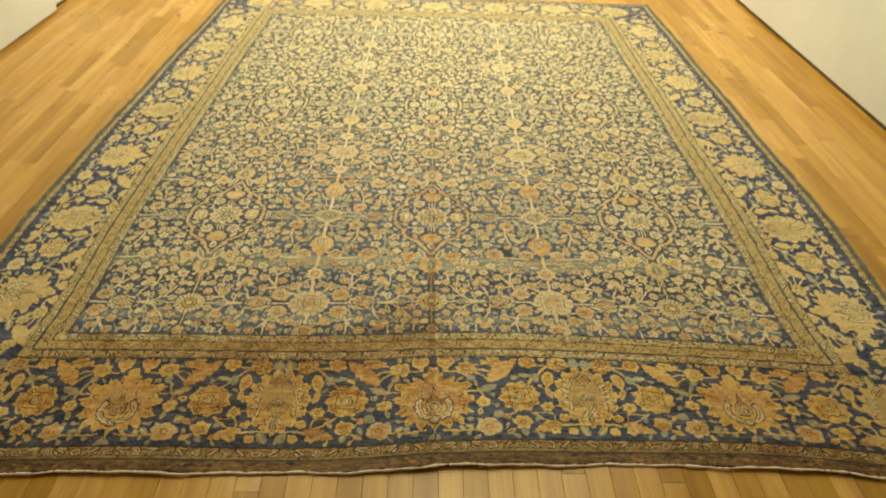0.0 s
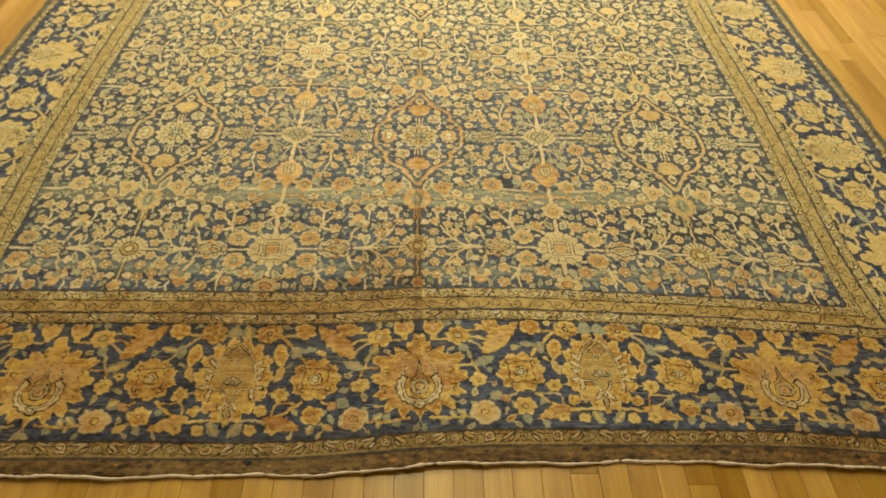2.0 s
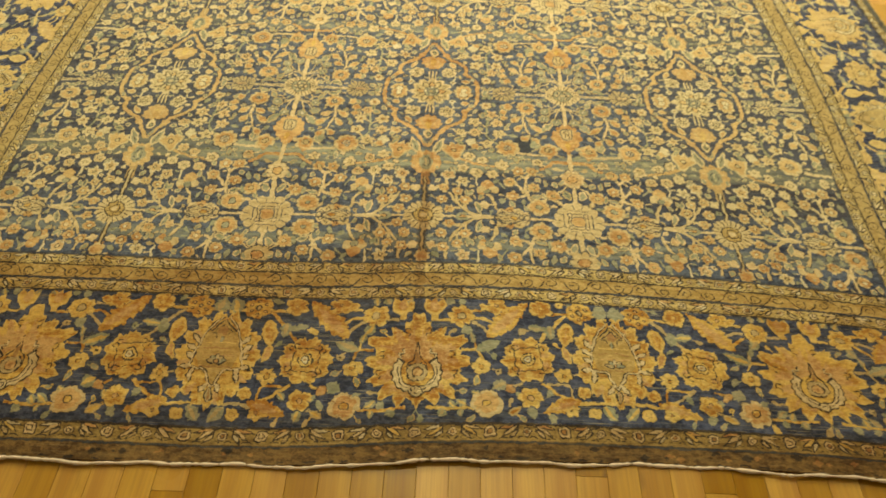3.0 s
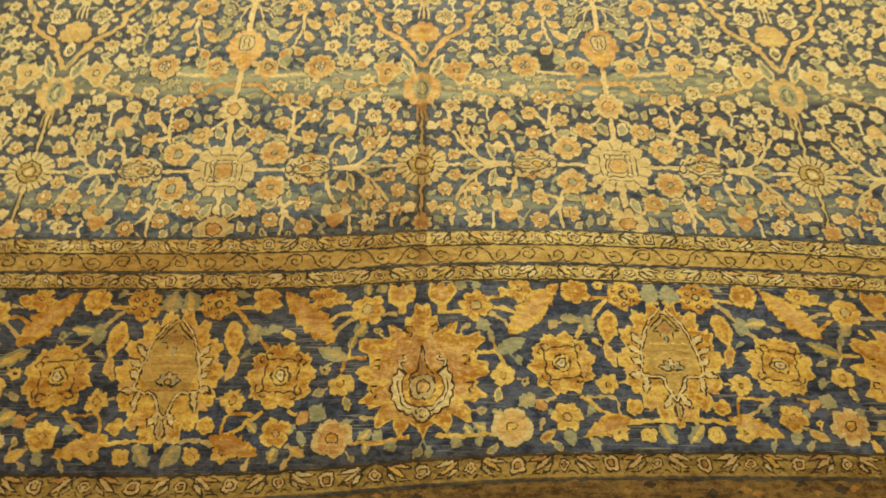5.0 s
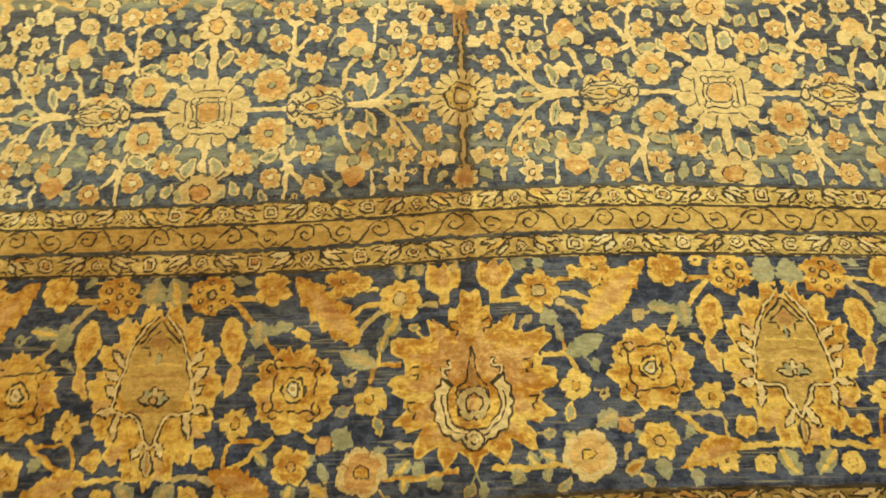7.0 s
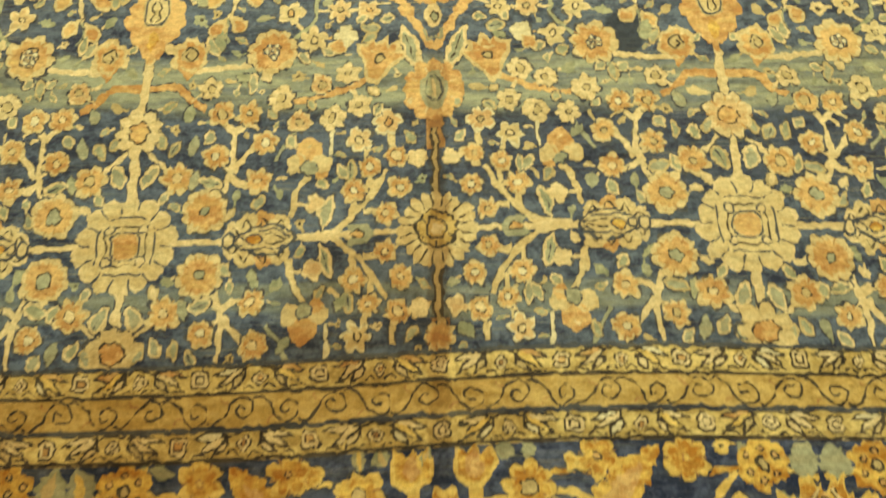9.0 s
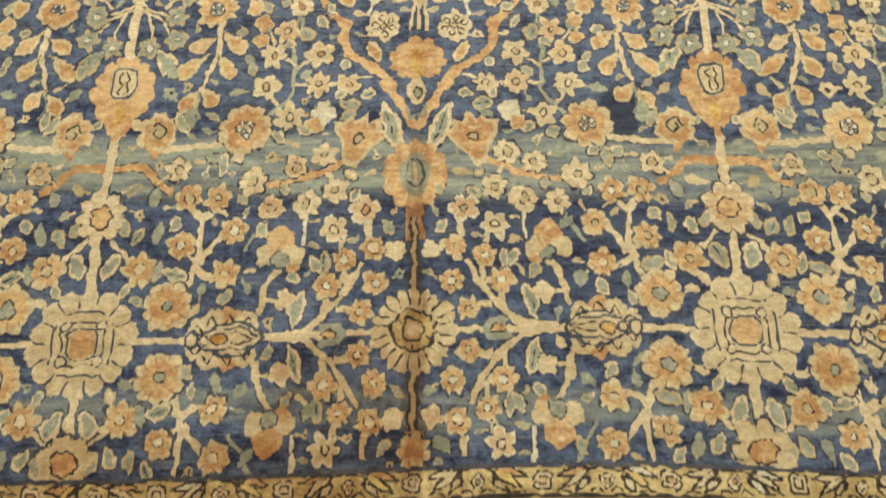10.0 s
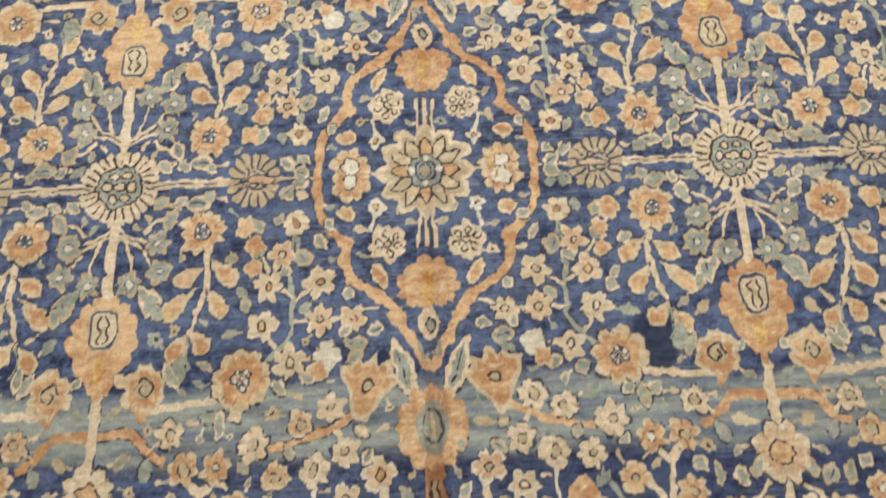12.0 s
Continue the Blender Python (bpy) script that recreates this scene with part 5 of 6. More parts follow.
for u, v, r in ((0.087, 0.114, 0.0175), (0.054, 0.135, 0.0185)):
    in_field("star_flower", lambda: star(r, "ivory"), u, v)
for line in ([(0.116, 0.003), (0.098, 0.017), (0.085, 0.030), (0.072, 0.047), (0.056, 0.076)], [(0.077, 0.040), (0.073, 0.052), (0.073, 0.070)], [(0.082, 0.026), (0.070, 0.026), (0.060, 0.023)], [(0.094, 0.020), (0.092, 0.040)], [(0.050, 0.124), (0.050, 0.098)], [(0.080, 0.104), (0.078, 0.088)]):
    in_field("stem", lambda: stem(line, 0.0075, "peach", 0.75), 0, 0)
in_field("stem", lambda: stem([(0.040, 0.0), (0.165, 0.0), (0.300, 0.0)], 0.0072, "cream", 1.0), 0, 0)
in_field("fork", lambda: stem([(0.108, 0.0), (0.122, 0.001), (0.150, 0.0)], 0.020, "cream", 0.4), 0, 0)
in_field("tulip", tulip, 0.084, 0.0)
in_field("side_palmette", side_palmette, 0.196, 0.0)
# stalks of the blossoms
for line, w, tone in (([(0.116, 0.330), (0.132, 0.322), (0.147, 0.312)], 0.0048, "cream"), ([(0.172, 0.330), (0.160, 0.328), (0.147, 0.318)], 0.0048, "cream"), ([(0.177, 0.288), (0.168, 0.272), (0.158, 0.264)], 0.0048, "cream"),
                      ([(0.104, 0.200), (0.098, 0.187)], 0.0055, "cream"), ([(0.134, 0.187), (0.130, 0.174)], 0.0055, "cream"), ([(0.089, 0.160), (0.094, 0.176), (0.100, 0.184)], 0.0055, "cream"), ([(0.120, 0.134), (0.119, 0.116), (0.121, 0.098)], 0.0055, "ivory"),
                      ([(0.160, 0.134), (0.170, 0.116), (0.184, 0.094)], 0.0050, "mist"), ([(0.253, 0.100), (0.242, 0.090), (0.234, 0.084)], 0.0060, "cream"), ([(0.300, 0.082), (0.318, 0.096), (0.334, 0.112)], 0.0062, "cream"),
                      ([(0.266, 0.186), (0.278, 0.180), (0.288, 0.172)], 0.0050, "cream"), ([(0.188, 0.376), (0.180, 0.360), (0.172, 0.346)], 0.0042, "cream"), ([(0.200, 0.396), (0.196, 0.384), (0.189, 0.376)], 0.0042, "cream"),
                      ([(0.144, 0.386), (0.142, 0.372), (0.138, 0.356)], 0.0042, "mist"), ([(0.057, 0.404), (0.062, 0.384)], 0.0042, "ivory"), ([(0.002, 0.250), (0.008, 0.246), (0.012, 0.262)], 0.0042, "mist"), ([(0.254, 0.284), (0.258, 0.268), (0.252, 0.250)], 0.0045, "mist"),
                      ([(0.080, 0.290), (0.066, 0.300), (0.052, 0.302)], 0.0042, "cream"), ([(0.280, 0.232), (0.272, 0.248), (0.276, 0.262)], 0.0042, "mist"), ([(0.218, 0.142), (0.206, 0.134)], 0.0050, "cream"), ([(0.313, 0.396), (0.300, 0.408), (0.286, 0.410)], 0.0045, "cream")):
    in_field("stem", lambda: stem(line, w, tone, 0.8), 0, 0)
for u, v, r in ((0.188, 0.374, 0.0125), (0.189, 0.351, 0.0105), (0.200, 0.397, 0.0130)):
    in_field("bud", lambda: flower(r, 4, "apricot", "", "", 0.25), u, v)
for bx, by, tx, ty, w in ((0.321, 0.096, 0.334, 0.066, 0.019), (0.242, 0.066, 0.272, 0.075, 0.016), (0.117, 0.048, 0.129, 0.008, 0.016), (0.095, 0.090, 0.098, 0.062, 0.011), (0.296, 0.124, 0.308, 0.103, 0.015), (0.278, 0.422, 0.290, 0.398, 0.017),
                          (0.242, 0.426, 0.271, 0.428, 0.018), (0.296, 0.336, 0.302, 0.306, 0.024), (0.130, 0.348, 0.141, 0.371, 0.019), (0.150, 0.352, 0.158, 0.340, 0.013), (0.216, 0.208, 0.218, 0.180, 0.013), (0.206, 0.360, 0.222, 0.366, 0.014),
                          (0.064, 0.262, 0.090, 0.268, 0.018), (0.048, 0.280, 0.066, 0.276, 0.015), (0.192, 0.304, 0.200, 0.320, 0.013), (0.258, 0.134, 0.268, 0.118, 0.014), (0.060, 0.160, 0.072, 0.146, 0.013), (0.134, 0.452, 0.150, 0.438, 0.017), (0.152, 0.440, 0.164, 0.426, 0.012)):
    in_field("leaf", lambda: leaf((bx, by), (tx, ty), w, random.choice(("sage", "mist", "mist")), random.choice(("cream", "tan", "cream")), random.choice(("", "ink"))), 0, 0)
# small leaves that fill the ground
for bx, by, tx, ty in ((0.283, 0.104, 0.278, 0.130), (0.278, 0.062, 0.272, 0.086), (0.205, 0.034, 0.196, 0.054), (0.100, 0.066, 0.112, 0.086), (0.122, 0.056, 0.134, 0.070), (0.160, 0.108, 0.172, 0.126),
                       (0.292, 0.146, 0.286, 0.168), (0.186, 0.146, 0.196, 0.160), (0.300, 0.320, 0.312, 0.338), (0.286, 0.300, 0.296, 0.322), (0.112, 0.366, 0.122, 0.386), (0.104, 0.388, 0.112, 0.402)):
    in_field("leaf", lambda: leaf((bx, by), (tx, ty), 0.0125, random.choice(("sage", "mist")), random.choice(("cream", "tan", ""))), 0, 0)
for bx, by, tx, ty in ((0.182, 0.388, 0.192, 0.408), (0.176, 0.366, 0.196, 0.374), (0.150, 0.220, 0.164, 0.232), (0.120, 0.228, 0.136, 0.238), (0.222, 0.196, 0.236, 0.206), (0.022, 0.106, 0.036, 0.122),
                       (0.258, 0.238, 0.264, 0.268), (0.262, 0.232, 0.278, 0.258), (0.304, 0.424, 0.288, 0.436), (0.282, 0.424, 0.268, 0.436), (0.248, 0.428, 0.236, 0.440), (0.314, 0.112, 0.322, 0.132)):
    in_field("leaf", lambda: leaf((bx, by), (tx, ty), 0.0135, random.choice(("sage", "mist")), random.choice(("cream", "tan", ""))), 0, 0)
for bx, by, tx, ty in ((0.136, 0.300, 0.124, 0.312), (0.196, 0.318, 0.204, 0.332), (0.090, 0.312, 0.082, 0.326), (0.094, 0.272, 0.086, 0.284), (0.132, 0.426, 0.146, 0.434), (0.156, 0.424, 0.150, 0.444),
                       (0.168, 0.396, 0.160, 0.410), (0.312, 0.046, 0.304, 0.064), (0.236, 0.024, 0.226, 0.040), (0.066, 0.172, 0.078, 0.182), (0.196, 0.196, 0.206, 0.210), (0.318, 0.236, 0.328, 0.250),
                       (0.140, 0.156, 0.150, 0.170), (0.026, 0.150, 0.030, 0.172), (0.070, 0.256, 0.090, 0.246), (0.024, 0.404, 0.036, 0.412)):
    in_field("leaf", lambda: leaf((bx, by), (tx, ty), 0.0115, random.choice(("sage", "mist", "cream")), random.choice(("cream", "tan", ""))), 0, 0)

for k in range(-2, 3):
    if k % 2:
        weave("cream_flower", field, flower(0.033, 7, "peach", "dark", "apricot", 0.22, None, False, 0.45), H * k, FIELD_0 + 0.016, bounds=FIELD_BOX)
    else:
        weave("flower", field, flower(0.018, 6, "apricot", "", "", 0.25), H * k, FIELD_0 + 0.016, bounds=FIELD_BOX)

# ---- the main border: half a repeat, mirrored along each side
HALF_REP = 0.375


def border_half(put, k):
    """Motifs between a flame palmette at 0 and a garland palmette at 1 (in half repeats)."""
    for line, w in (([(0.038, 0.111), (0.062, 0.112), (0.084, 0.118)], 0.0065), ([(0.104, 0.117), (0.127, 0.115), (0.149, 0.103), (0.162, 0.093)], 0.0065), ([(0.104, 0.109), (0.123, 0.095), (0.138, 0.078)], 0.0065),
                    ([(0.106, 0.135), (0.124, 0.136), (0.145, 0.134)], 0.0060), ([(0.083, 0.041), (0.112, 0.041), (0.121, 0.022)], 0.0058), ([(0.112, 0.041), (0.110, 0.054), (0.109, 0.068)], 0.0050),
                    ([(0.244, 0.133), (0.270, 0.133), (0.296, 0.136)], 0.0070), ([(0.290, 0.132), (0.272, 0.112), (0.258, 0.094), (0.234, 0.064)], 0.0075), ([(0.338, 0.136), (0.356, 0.130), (0.372, 0.128)], 0.0065),
                    ([(0.019, -0.083), (0.058, -0.087), (0.107, -0.085)], 0.0065), ([(0.232, -0.030), (0.250, -0.046), (0.272, -0.061), (0.300, -0.070)], 0.0065), ([(0.240, -0.036), (0.264, -0.034), (0.284, -0.036), (0.288, -0.062)], 0.0052),
                    ([(0.292, -0.076), (0.326, -0.071), (0.372, -0.070)], 0.0068), ([(0.152, -0.040), (0.172, -0.042), (0.196, -0.032)], 0.0060), ([(0.190, -0.083), (0.204, -0.078), (0.210, -0.066)], 0.0058), ([(0.276, -0.014), (0.302, -0.010)], 0.0045)):
        put("vine", lambda: stem(line, w, random.choice(("straw", "gold", "tan")), 0.8), 0, 0)
    put("tulip", lambda: border_tulip(0.044), 0.031, 0.144)
    put("rosette", lambda: flower(0.0265, 8, "gold", "dark", "tan", 0.18, None, False, 0.42), 0.084, 0.121)
    put("flower", lambda: flower(0.0235, 5, "gold", "dark", "apricot", 0.42, None, False, 0.22), 0.153, 0.147)
    put("bud", lambda: leaf((0.140, 0.136), (0.118, 0.152), 0.018, "gold", "straw"), 0, 0)
    put("jagged_leaf", lambda: big_leaf((0.134, 0.070), (0.215, 0.160), 0.050), 0, 0)
    put("flower", lambda: flower(0.0240, 6, "gold", "rust", "straw", 0.22, None, False, 0.24), 0.241, 0.145)
    put("studded_rosette", lambda: studded_rosette(0.0285), 0.317, 0.139)
    for bx, by, tx, ty, w in ((0.354, 0.126, 0.366, 0.162, 0.026), (0.214, 0.098, 0.252, 0.091, 0.015), (0.254, 0.104, 0.258, 0.070, 0.020), (0.112, 0.041, 0.160, 0.062, 0.020), (0.086, 0.098, 0.102, 0.076, 0.018), (0.102, 0.080, 0.108, 0.056, 0.009),
                              (0.058, 0.150, 0.066, 0.166, 0.014), (0.082, 0.148, 0.088, 0.166, 0.012), (0.294, 0.162, 0.306, 0.148, 0.010), (0.330, 0.112, 0.336, 0.096, 0.011), (0.014, 0.164, 0.020, 0.148, 0.009)):
        put("leaf", lambda: holly_leaf((bx, by), (tx, ty), w, random.choice(("sage", "mist"))), 0, 0)
    for bx, by, tx, ty, w in ((0.344, -0.076, 0.366, -0.107, 0.020), (0.164, -0.030, 0.140, -0.046, 0.022), (0.208, -0.084, 0.216, -0.108, 0.015), (0.070, -0.086, 0.060, -0.068, 0.013), (0.092, -0.082, 0.072, -0.066, 0.014),
                              (0.050, -0.087, 0.042, -0.104, 0.014), (0.082, -0.087, 0.080, -0.104, 0.010), (0.186, -0.052, 0.192, -0.068, 0.011), (0.118, -0.058, 0.100, -0.050, 0.010), (0.250, -0.046, 0.240, -0.064, 0.011)):
        put("leaf", lambda: holly_leaf((bx, by), (tx, ty), w, random.choice(("sage", "sage", "mist"))), 0, 0)
    put("large_rosette", lambda: border_rosette(0.052), 0.210, 0.021)
    put("flower", lambda: flower(0.0190, 6, "straw", "dark", "gold", 0.22, None, False, 0.42), 0.120, 0.003)
    put("flower", lambda: flower(0.0180, 6, "straw", "dark", "gold", 0.26, None, False, 0.36), 0.276, -0.014)
    put("bud", lambda: leaf((0.291, 0.111), (0.281, 0.051), 0.030, "gold", "straw", "apricot"), 0, 0)
    put("bud", lambda: leaf((0.278, 0.054), (0.291, 0.014), 0.016, "apricot", "straw"), 0, 0)
    put("bud", lambda: leaf((0.114, -0.014), (0.108, -0.040), 0.012, "sage", "straw"), 0, 0)
    put("flower", lambda: flower(0.0300, 5, "apricot", "dark", "gold", 0.16, None, False, 0.30), 0.129, -0.076)
    put("flower", lambda: flower(0.0230, 5, "gold", "dark", "apricot", 0.24, None, False, 0.32), 0.210, -0.064)
    put("jagged_leaf", lambda: big_leaf((0.304, -0.066), (0.230, -0.094), 0.034, "gold", "apricot"), 0, 0)
    put("flower", lambda: flower(0.0150, 5, "straw", "dark", "rust", 0.3, None, False, 0.3), 0.284, -0.089)
    put("bud", lambda: flower(0.0135, 4, "gold", "", "", 0.15), 0.311, -0.050)
    put("bud", lambda: flower(0.0130, 4, "straw", "rust", "", 0.15), 0.326, -0.092)
    put("bud", lambda: leaf((0.166, -0.036), (0.182, -0.054), 0.015, "apricot", ""), 0, 0)
    put("bud", lambda: leaf((0.166, -0.100), (0.192, -0.083), 0.015, "gold", "tan"), 0, 0)


def border_run(ox, oy, ax, ay, stations, bounds):
    """Weave a side of the border. stations: places along it, alternately of flame and garland palmettes, the first a flame if even."""
    for k, (n, s) in enumerate(stations):
        if n % 2 == 0:
            weave("flame_palmette", main_border, flame_palmette(), ox + ax[0] * s, oy + ax[1] * s, ax, ay, "large gold palmette with a flame outline", bounds)
        else:
            weave("garland_palmette", main_border, garland_palmette(), ox + ax[0] * s + ay[0] * 0.0185, oy + ax[1] * s + ay[1] * 0.0185, ax, ay, "large gold palmette with a pale garland", bounds)
    for (n0, s0), (n1, s1) in zip(stations, stations[1:]):
        flame, other = (s0, s1) if n0 % 2 == 0 else (s1, s0)
        f = (other - flame) / HALF_REP
        along = (ax[0] * f, ax[1] * f)

        def put(name, build, u, v):
            weave(name, main_border, build(), ox + ax[0] * flame + along[0] * u + ay[0] * v, oy + ax[1] * flame + along[1] * u + ay[1] * v, along, ay, "", bounds)

        border_half(put, n0)


near_stations = [(k, 0.375 * k) for k in range(-2, 3)]
near_stations = [(-3, -1.120)] + near_stations + [(3, 1.120)]
border_run(0, 0.0, (1, 0), (0, 1), near_stations, (-BORDER_X, BORDER_X, BORDER_0, GUARD_0))
border_run(0, 3.262, (1, 0), (0, -0.85), near_stations, (-BORDER_X, BORDER_X, GUARD_1, BORDER_1))
side_stations = list(enumerate((0.030, 0.440, 0.848, 1.292, 1.716, 2.130, 2.496, 2.868, 3.230), 1))
for side in (-1, 1):
    x_in, x_out = side * GUARD_X, side * BORDER_X
    box_side = (min(x_in, x_out), max(x_in, x_out), BORDER_0, BORDER_1)
    border_run(side * 1.208, 0.0, (0, 1), (-side * 0.86, 0), side_stations[1:-1], box_side)
    for (n0, s0), (n1, s1), near_end in ((side_stations[0], side_stations[1], True), (side_stations[-1], side_stations[-2], False)):
        # the short stretch between the corner and the first palmette
        f = (s0 - s1) / HALF_REP

        def put(name, build, u, v):
            if u < 0.17 or (u == 0 and v == 0):
                m = build()
                reach = max(p[0] for p in m.verts) + u
                if reach < 0.27:
                    weave(name, main_border, m, side * (1.208 - 0.86 * v), s1 + f * u, (0, f), (-side * 0.86, 0), "", box_side)

        border_half(put, 0)




def empty_places(x0, x1, y0, y1, parent, least=0.0078, most=60):
    """Bare places of a stretch of the pattern, widest first: x, y, clearance and the way to the nearest motif."""
    cloud = []
    for (name, parent_name), items in PLACED.items():
        if parent_name == parent.name:
            for item in items:
                cloud.append(item[6])
    cloud = np.concatenate(cloud)
    keep = (cloud[:, 0] > x0 - 0.04) & (cloud[:, 0] < x1 + 0.04) & (cloud[:, 1] > y0 - 0.04) & (cloud[:, 1] < y1 + 0.04)
    cloud = cloud[keep]
    gx, gy = np.meshgrid(np.arange(x0 + 0.002, x1, 0.0035), np.arange(y0 + 0.002, y1, 0.0035))
    spots = np.stack([gx.ravel(), gy.ravel()], 1)
    spots = spots + np.random.uniform(-0.001, 0.001, spots.shape)
    far = np.full(len(spots), 9.0)
    to = np.zeros_like(spots)
    for i in range(0, len(cloud), 400):
        d = np.hypot(spots[:, None, 0] - cloud[None, i:i + 400, 0], spots[:, None, 1] - cloud[None, i:i + 400, 1])
        k = d.argmin(1)
        best = d[np.arange(len(spots)), k]
        to[best < far] = cloud[i:i + 400][k][best < far]
        far = np.minimum(far, best)
    found = []
    for _ in range(most):
        k = int(far.argmax())
        if far[k] < least:
            break
        found.append((spots[k, 0], spots[k, 1], min(far[k], 0.016), to[k] - spots[k]))
        far = np.minimum(far, np.maximum(0, np.hypot(*(spots - spots[k]).T) - min(far[k], 0.016) * 0.75))
    return found


def filler(clear, way, pale):
    """A small leaf, bud or flower with a thread of stem to the motif beside it."""
    m = Motif()
    a = math.atan2(way[1], way[0]) + random.uniform(-0.7, 0.7)
    c, s = math.cos(a), math.sin(a)
    r = clear * random.uniform(0.55, 0.82)
    kind = random.random()
    m.stroke([(0, 0), (way[0], way[1])], 0.0028, pale, 1)
    if kind < 0.70:
        wool_name = random.choice(("sage", "sage", "mist", pale))
        m.poly(leaf_outline((r * c, r * s), (-r * c, -r * s), r * 1.15), random.choice((pale, "tan", wool_name)), 2)
        m.poly(leaf_outline((r * 0.7 * c, r * 0.7 * s), (-r * 0.72 * c, -r * 0.72 * s), r * 0.72), wool_name, 3)
    elif kind < 0.84:
        m.disc(lobes(r * 0.85, 5, 0.3, turn=a, sharp=0.9), pale, 2)
        m.disc(lobes(r * 0.26, 3, 0.1), "dark", 3)
    else:
        m.poly(leaf_outline((r * c, r * s), (-r * c, -r * s), r * 0.95, 0, 0, 1.5), random.choice(("peach", pale)), 2)
    return m


for u, v, clear, way in empty_places(0.0, H, ROW, ROW + S * TALL, field):
    in_field("sprig", lambda: filler(clear, way, random.choice(("cream", "cream", "tan", "sage"))), u, (v - ROW) / TALL)
def border_corner(sx, y_mid, sy):
    """Rosette, flowers and leaves that turn the corner."""
    def at(name, build, u, v):
        weave(name, main_border, build(), sx * u, y_mid + sy * v, (sx, 0.0), (0.0, sy), "", (-BORDER_X, BORDER_X, BORDER_0, BORDER_1))

    at("vine", lambda: stem([(1.150, 0.150), (1.190, 0.190), (1.212, 0.235)], 0.0058, "tan"), 0, 0)
    at("vine", lambda: stem([(1.200, 0.050), (1.250, 0.070), (1.275, 0.130), (1.262, 0.185)], 0.0058, "gold"), 0, 0)
    at("vine", lambda: stem([(1.190, -0.060), (1.240, -0.066), (1.285, -0.030), (1.292, 0.030)], 0.0058, "sage"), 0, 0)
    at("large_rosette", lambda: border_rosette(0.047), 1.214, 0.236)
    for u, v, r in ((1.126, 0.214, 0.022), (1.276, 0.128, 0.022), (1.288, 0.034, 0.019), (1.262, -0.052, 0.026), (1.216, 0.138, 0.017), (1.292, 0.214, 0.016), (1.286, 0.312, 0.018), (1.136, 0.312, 0.018)):
        at("flower", lambda: flower(r, 6, "gold", "dark", "cream", 0.2, None, False, 0.34), u, v)
    at("jagged_leaf", lambda: big_leaf((1.176, 0.318), (1.226, 0.364), 0.032), 0, 0)
    for bx, by, tx, ty in ((1.230, 0.020, 1.256, -0.004), (1.196, -0.030, 1.222, -0.050), (1.246, 0.094, 1.226, 0.112), (1.162, 0.192, 1.146, 0.172), (1.286, 0.160, 1.304, 0.182), (1.250, 0.290, 1.262, 0.318), (1.112, 0.260, 1.128, 0.280)):
        at("leaf", lambda: leaf((bx, by), (tx, ty), 0.017, "sage", random.choice(("tan", ""))), 0, 0)


for sx in (-1, 1):
    border_corner(sx, 0.0, 1.0)
    border_corner(sx, 3.262, -0.85)
border_gaps = empty_places(0.0, HALF_REP, BORDER_0 + 0.008, GUARD_0 - 0.008, main_border, 0.0110, 12)


def border_fill(ox, oy, ax, ay, stations, bounds):
    for (n0, s0), (n1, s1) in zip(stations, stations[1:]):
        flame, other = (s0, s1) if n0 % 2 == 0 else (s1, s0)
        f = (other - flame) / HALF_REP
        for u, v, clear, way in border_gaps:
            weave("sprig", main_border, filler(clear, way, random.choice(("straw", "tan", "sage"))), ox + ax[0] * (flame + f * u) + ay[0] * v, oy + ax[1] * (flame + f * u) + ay[1] * v, (ax[0] * f, ax[1] * f), ay, "", bounds)


border_fill(0, 0.0, (1, 0), (0, 1), near_stations, (-BORDER_X, BORDER_X, BORDER_0, GUARD_0))
border_fill(0, 3.262, (1, 0), (0, -0.85), near_stations, (-BORDER_X, BORDER_X, GUARD_1, BORDER_1))
for side in (-1, 1):
    edges = sorted((side * GUARD_X, side * BORDER_X))
    border_fill(side * 1.208, 0.0, (0, 1), (-side * 0.86, 0), side_stations[1:-1], (*edges, BORDER_0, BORDER_1))

# ---- dark overcast stitches along the ends
for y_end in (NEAR + 0.0035, FAR - 0.0035):
    x = -HALF_X + 0.01
    while x < HALF_X - 0.03:
        length = random.uniform(0.006, 0.022)
        m = Motif()
        m.stroke([(0, 0), (length / 2, random.uniform(-0.0006, 0.0006)), (length, 0)], random.uniform(0.0025, 0.0045), "dark", 2, 0.8)
        weave("stitch", rug, m, x, y_end + random.uniform(-0.0008, 0.0012))
        x += length + random.uniform(0.008, 0.034)
# faded knots left in the brown ends
for y0, y1 in ((NEAR + 0.006, OUTER_0 - 0.003), (OUTER_1 + 0.003, FAR - 0.006)):
    for k in range(140):
        m = Motif()
        m.disc(lobes(random.uniform(0.004, 0.010), 4, 0.45, ratio=random.uniform(0.5, 0.9)), random.choice(("umber", "umber", "dark", "rust")), 1)
        weave("faded_motif", rug, m, random.uniform(-HALF_X + 0.02, HALF_X - 0.02), random.uniform(y0 + 0.006, y1 - 0.006))


# ---- guard stripes
def stripe_lines(x_half, y0, y1, width, wool_name, parent, name, layer=1):
    """A thin line round the rug."""
    for pts in ([(-x_half, y0), (x_half, y0)], [(x_half, y0), (x_half, y1)], [(x_half, y1), (-x_half, y1)], [(-x_half, y1), (-x_half, y0)]):
        m = Motif()
        m.stroke(pts, width, wool_name, layer, 1.0, 0.09)
        weave(name, parent, m, 0, 0, hand=0.00025)


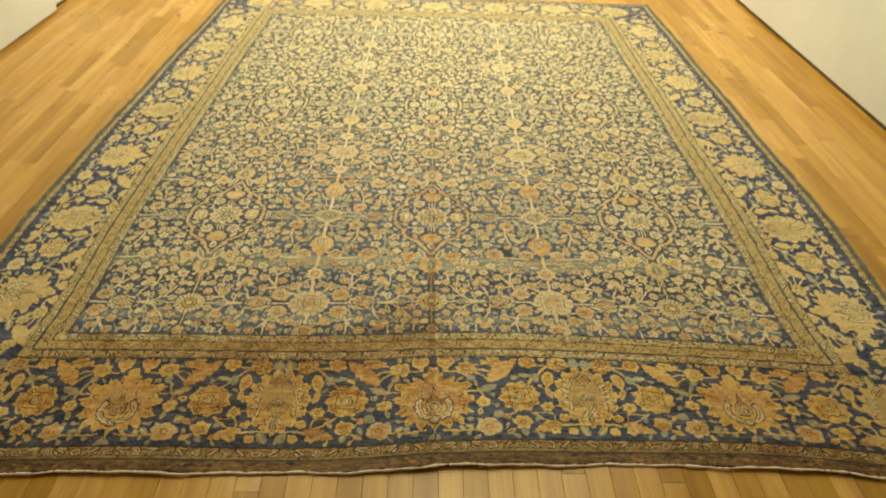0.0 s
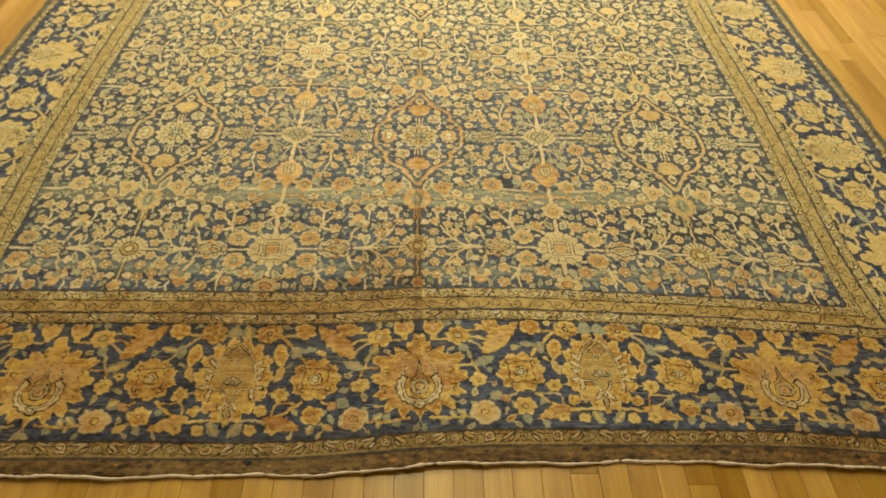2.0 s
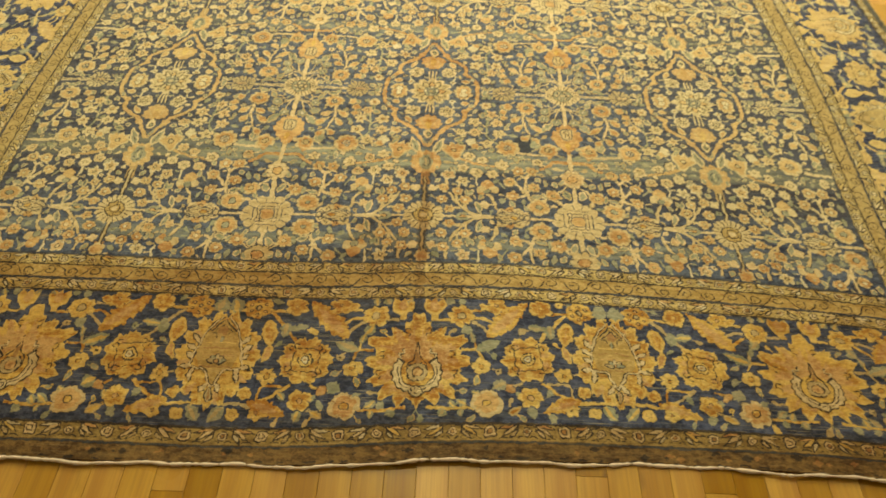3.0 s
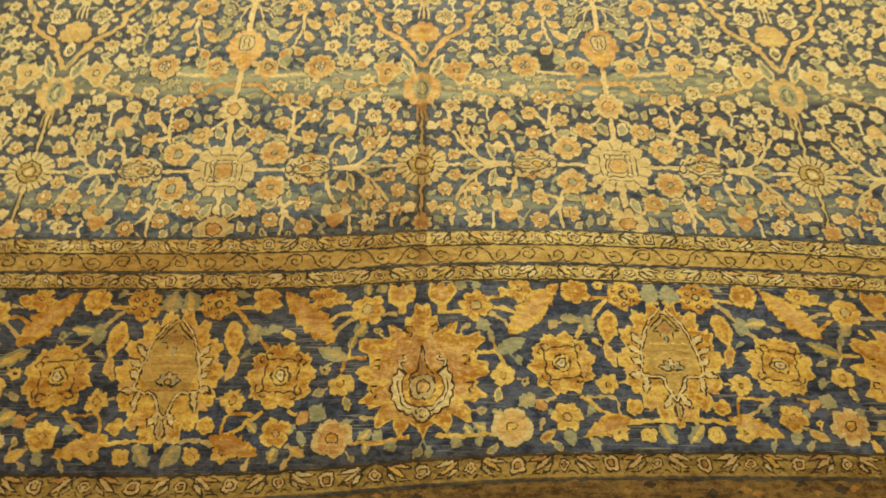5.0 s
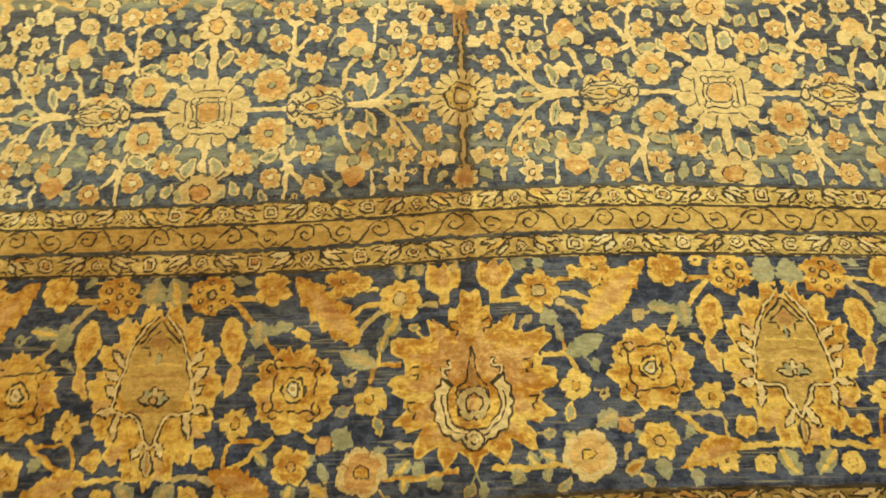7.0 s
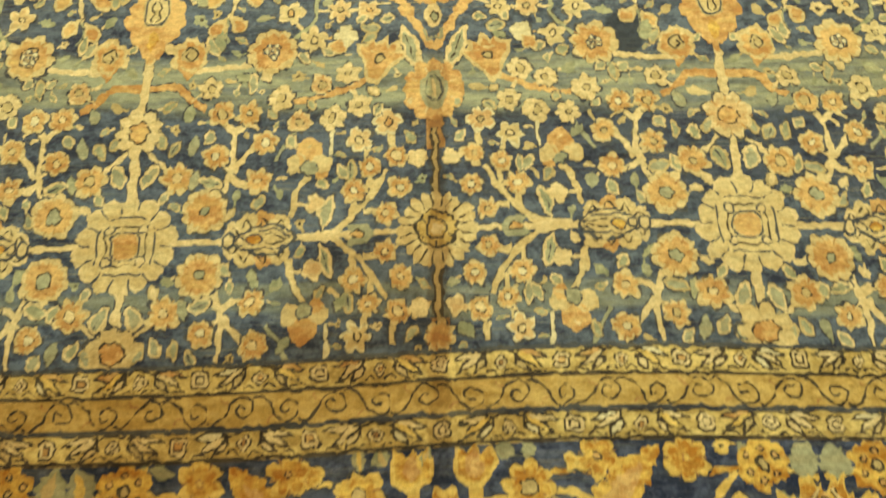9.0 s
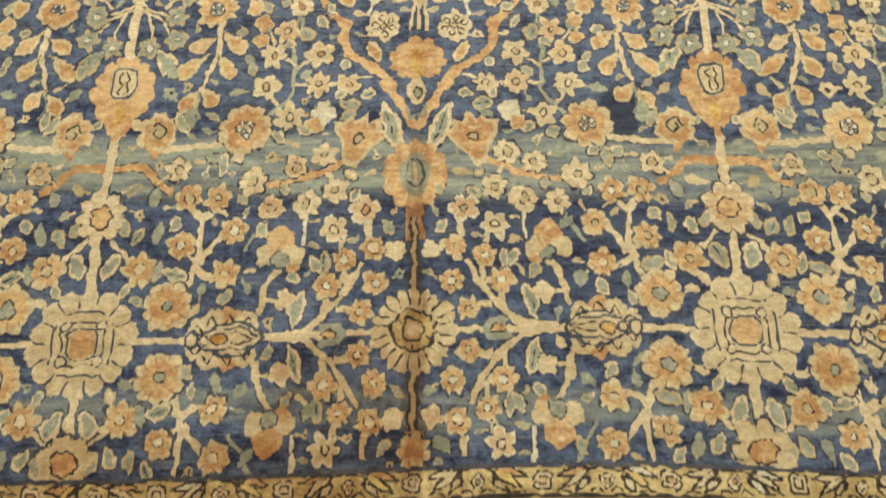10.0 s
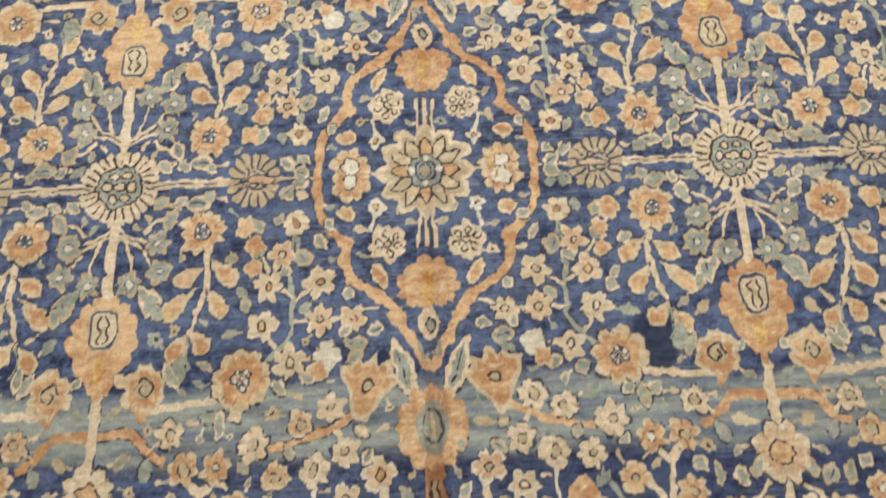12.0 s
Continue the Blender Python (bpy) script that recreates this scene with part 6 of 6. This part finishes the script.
def stripe_run(name, parent, build, x_half, y0, y1, pitch):
    """Repeats along the four sides of a stripe whose middle line is given."""
    for a, b, ax, ay in (((-x_half, y0), (x_half, y0), (1, 0), (0, 1)), ((-x_half, y1), (x_half, y1), (1, 0), (0, -1)), ((x_half, y0), (x_half, y1), (0, 1), (-1, 0)), ((-x_half, y0), (-x_half, y1), (0, 1), (1, 0))):
        length = abs(b[0] - a[0]) + abs(b[1] - a[1])
        n = max(2, 2 * round(length / pitch / 2))
        for i in range(n):
            s = (i + 0.5) * length / n
            weave(name, parent, build(length / n, i), a[0] + ax[0] * s, a[1] + ax[1] * s, ax, ay, hand=0.00030)


G1, G2 = 0.030, 0.036
scroll_rects = ring_rects(FIELD_X + G1, FIELD_0 - G1, FIELD_1 + G1, FIELD_X + G1 + G2, FIELD_0 - G1 - G2, FIELD_1 + G1 + G2)
scroll_stripe = sheet("scroll_stripe", scroll_rects, WOOL["scroll"], rug, "golden brown stripe with running dark scrolls", layer=1)
for off, w, wool_name in ((0.0005, 0.0044, "ink"), (G1, 0.0038, "dark"), (G1 + G2, 0.0054, "plum"), (0.0960, 0.0040, "dark")):
    stripe_lines(FIELD_X + off, FIELD_0 - off, FIELD_1 + off, w, wool_name, inner_guard, "line", 3)
stripe_run("guard_leaf", inner_guard, lambda p, i: guard_leaves(p, 0.026), FIELD_X + G1 / 2, FIELD_0 - G1 / 2, FIELD_1 + G1 / 2, 0.130)
stripe_run("scroll", scroll_stripe, lambda p, i: scroll(p, G2, 1 if i % 2 else -1), FIELD_X + G1 + G2 / 2, FIELD_0 - G1 - G2 / 2, FIELD_1 + G1 + G2 / 2, 0.0460)
stripe_run("guard_leaf", inner_guard, lambda p, i: guard_leaves(p, 0.026), FIELD_X + 0.0815, FIELD_0 - 0.0815, FIELD_1 + 0.0815, 0.130)
stripe_run("guard_leaf", outer_guard, lambda p, i: guard_leaves(p, 0.031), (BORDER_X + OUTER_X) / 2, (BORDER_0 + OUTER_0) / 2, (BORDER_1 + OUTER_1) / 2, 0.130)
for off, w, wool_name in ((0.001, 0.0042, "dark"), (0.0300, 0.0045, "ink")):
    stripe_lines(BORDER_X + off, BORDER_0 - off * 1.25, BORDER_1 + off * 1.25, w, wool_name, outer_guard, "line", 3)


def lay_motifs():
    """The motifs nearest the middle of the near half as parts; the rest of each kind joined."""
    for (name, parent_name), items in PLACED.items():
        items.sort(key=lambda it: it[0])
        rest = items[NEAR_LIMIT:]
        for _, verts, faces, wools, parent, label, _ in items[:NEAR_LIMIT]:
            names = sorted(set(wools))
            ob = mesh_object(name, verts.tolist(), faces, [WOOL[w] for w in names], parent, [names.index(w) for w in wools])
            if label:
                tagged(ob, label)
        if rest:
            verts, faces, wools = [], [], []
            for _, v, f, w, parent, label, _ in rest:
                base = len(verts)
                verts += v.tolist()
                faces += [tuple(i + base for i in face) for face in f]
                wools += w
            names = sorted(set(wools))
            ob = mesh_object("far_" + name, verts, faces, [WOOL[w] for w in names], rest[0][4], [names.index(w) for w in wools])
            tagged(ob, kind="stuff")


lay_motifs()


# ---------------------------------------------------------------- floor
floor = box("floor", X0 - 0.14, X1 + 0.14, Y0, Y1, FLOOR_Z - 0.06, FLOOR_Z - 0.0035, SEAM)
tagged(floor, "honey-coloured oak strip floor with a satin finish", "floor", kind="structure")
PLANK_W = 0.0545


def plank_verts(x0, x1, y0, y1):
    c, lo, hi = 0.0004, FLOOR_Z - 0.0034, FLOOR_Z
    return [(x0, y0, lo), (x1, y0, lo), (x1, y1, lo), (x0, y1, lo), (x0, y0, hi - c), (x1, y0, hi - c), (x1, y1, hi - c), (x0, y1, hi - c),
            (x0 + c, y0 + c, hi), (x1 - c, y0 + c, hi), (x1 - c, y1 - c, hi), (x0 + c, y1 - c, hi)]


PLANK_FACES = [(8, 9, 10, 11), (4, 5, 9, 8), (5, 6, 10, 9), (6, 7, 11, 10), (7, 4, 8, 11), (0, 1, 5, 4), (1, 2, 6, 5), (2, 3, 7, 6), (3, 0, 4, 7)]


def lay_floor():
    near, rest = [], []
    n = int((X1 - X0) / PLANK_W) + 2
    for i in range(n):
        x0 = X0 - 0.02 + i * PLANK_W
        y = Y0 - random.uniform(0, 0.6)
        while y < Y1:
            length = random.uniform(0.35, 1.15)
            y0, y1 = max(y, Y0), min(y + length, Y1)
            if y1 - y0 > 0.02:
                vs = plank_verts(x0 + 0.0003, x0 + PLANK_W - 0.0003, y0 + 0.0003, y1 - 0.0003)
                in_view = (abs(x0) > 1.2 and 0.2 < y1 and y0 < 3.8) or (y0 < 0.0 and y1 > -0.7 and abs(x0) < 1.6)
                (near if in_view else rest).append(vs)
            y += length
    for vs in near[:300]:
        mesh_object("plank", vs, PLANK_FACES, [OAK], floor)
    verts, faces = [], []
    for vs in near[300:] + rest:
        base = len(verts)
        verts += vs
        faces += [tuple(k + base for k in f) for f in PLANK_FACES]
    tagged(mesh_object("far_plank", verts, faces, [OAK], floor), kind="stuff")


lay_floor()
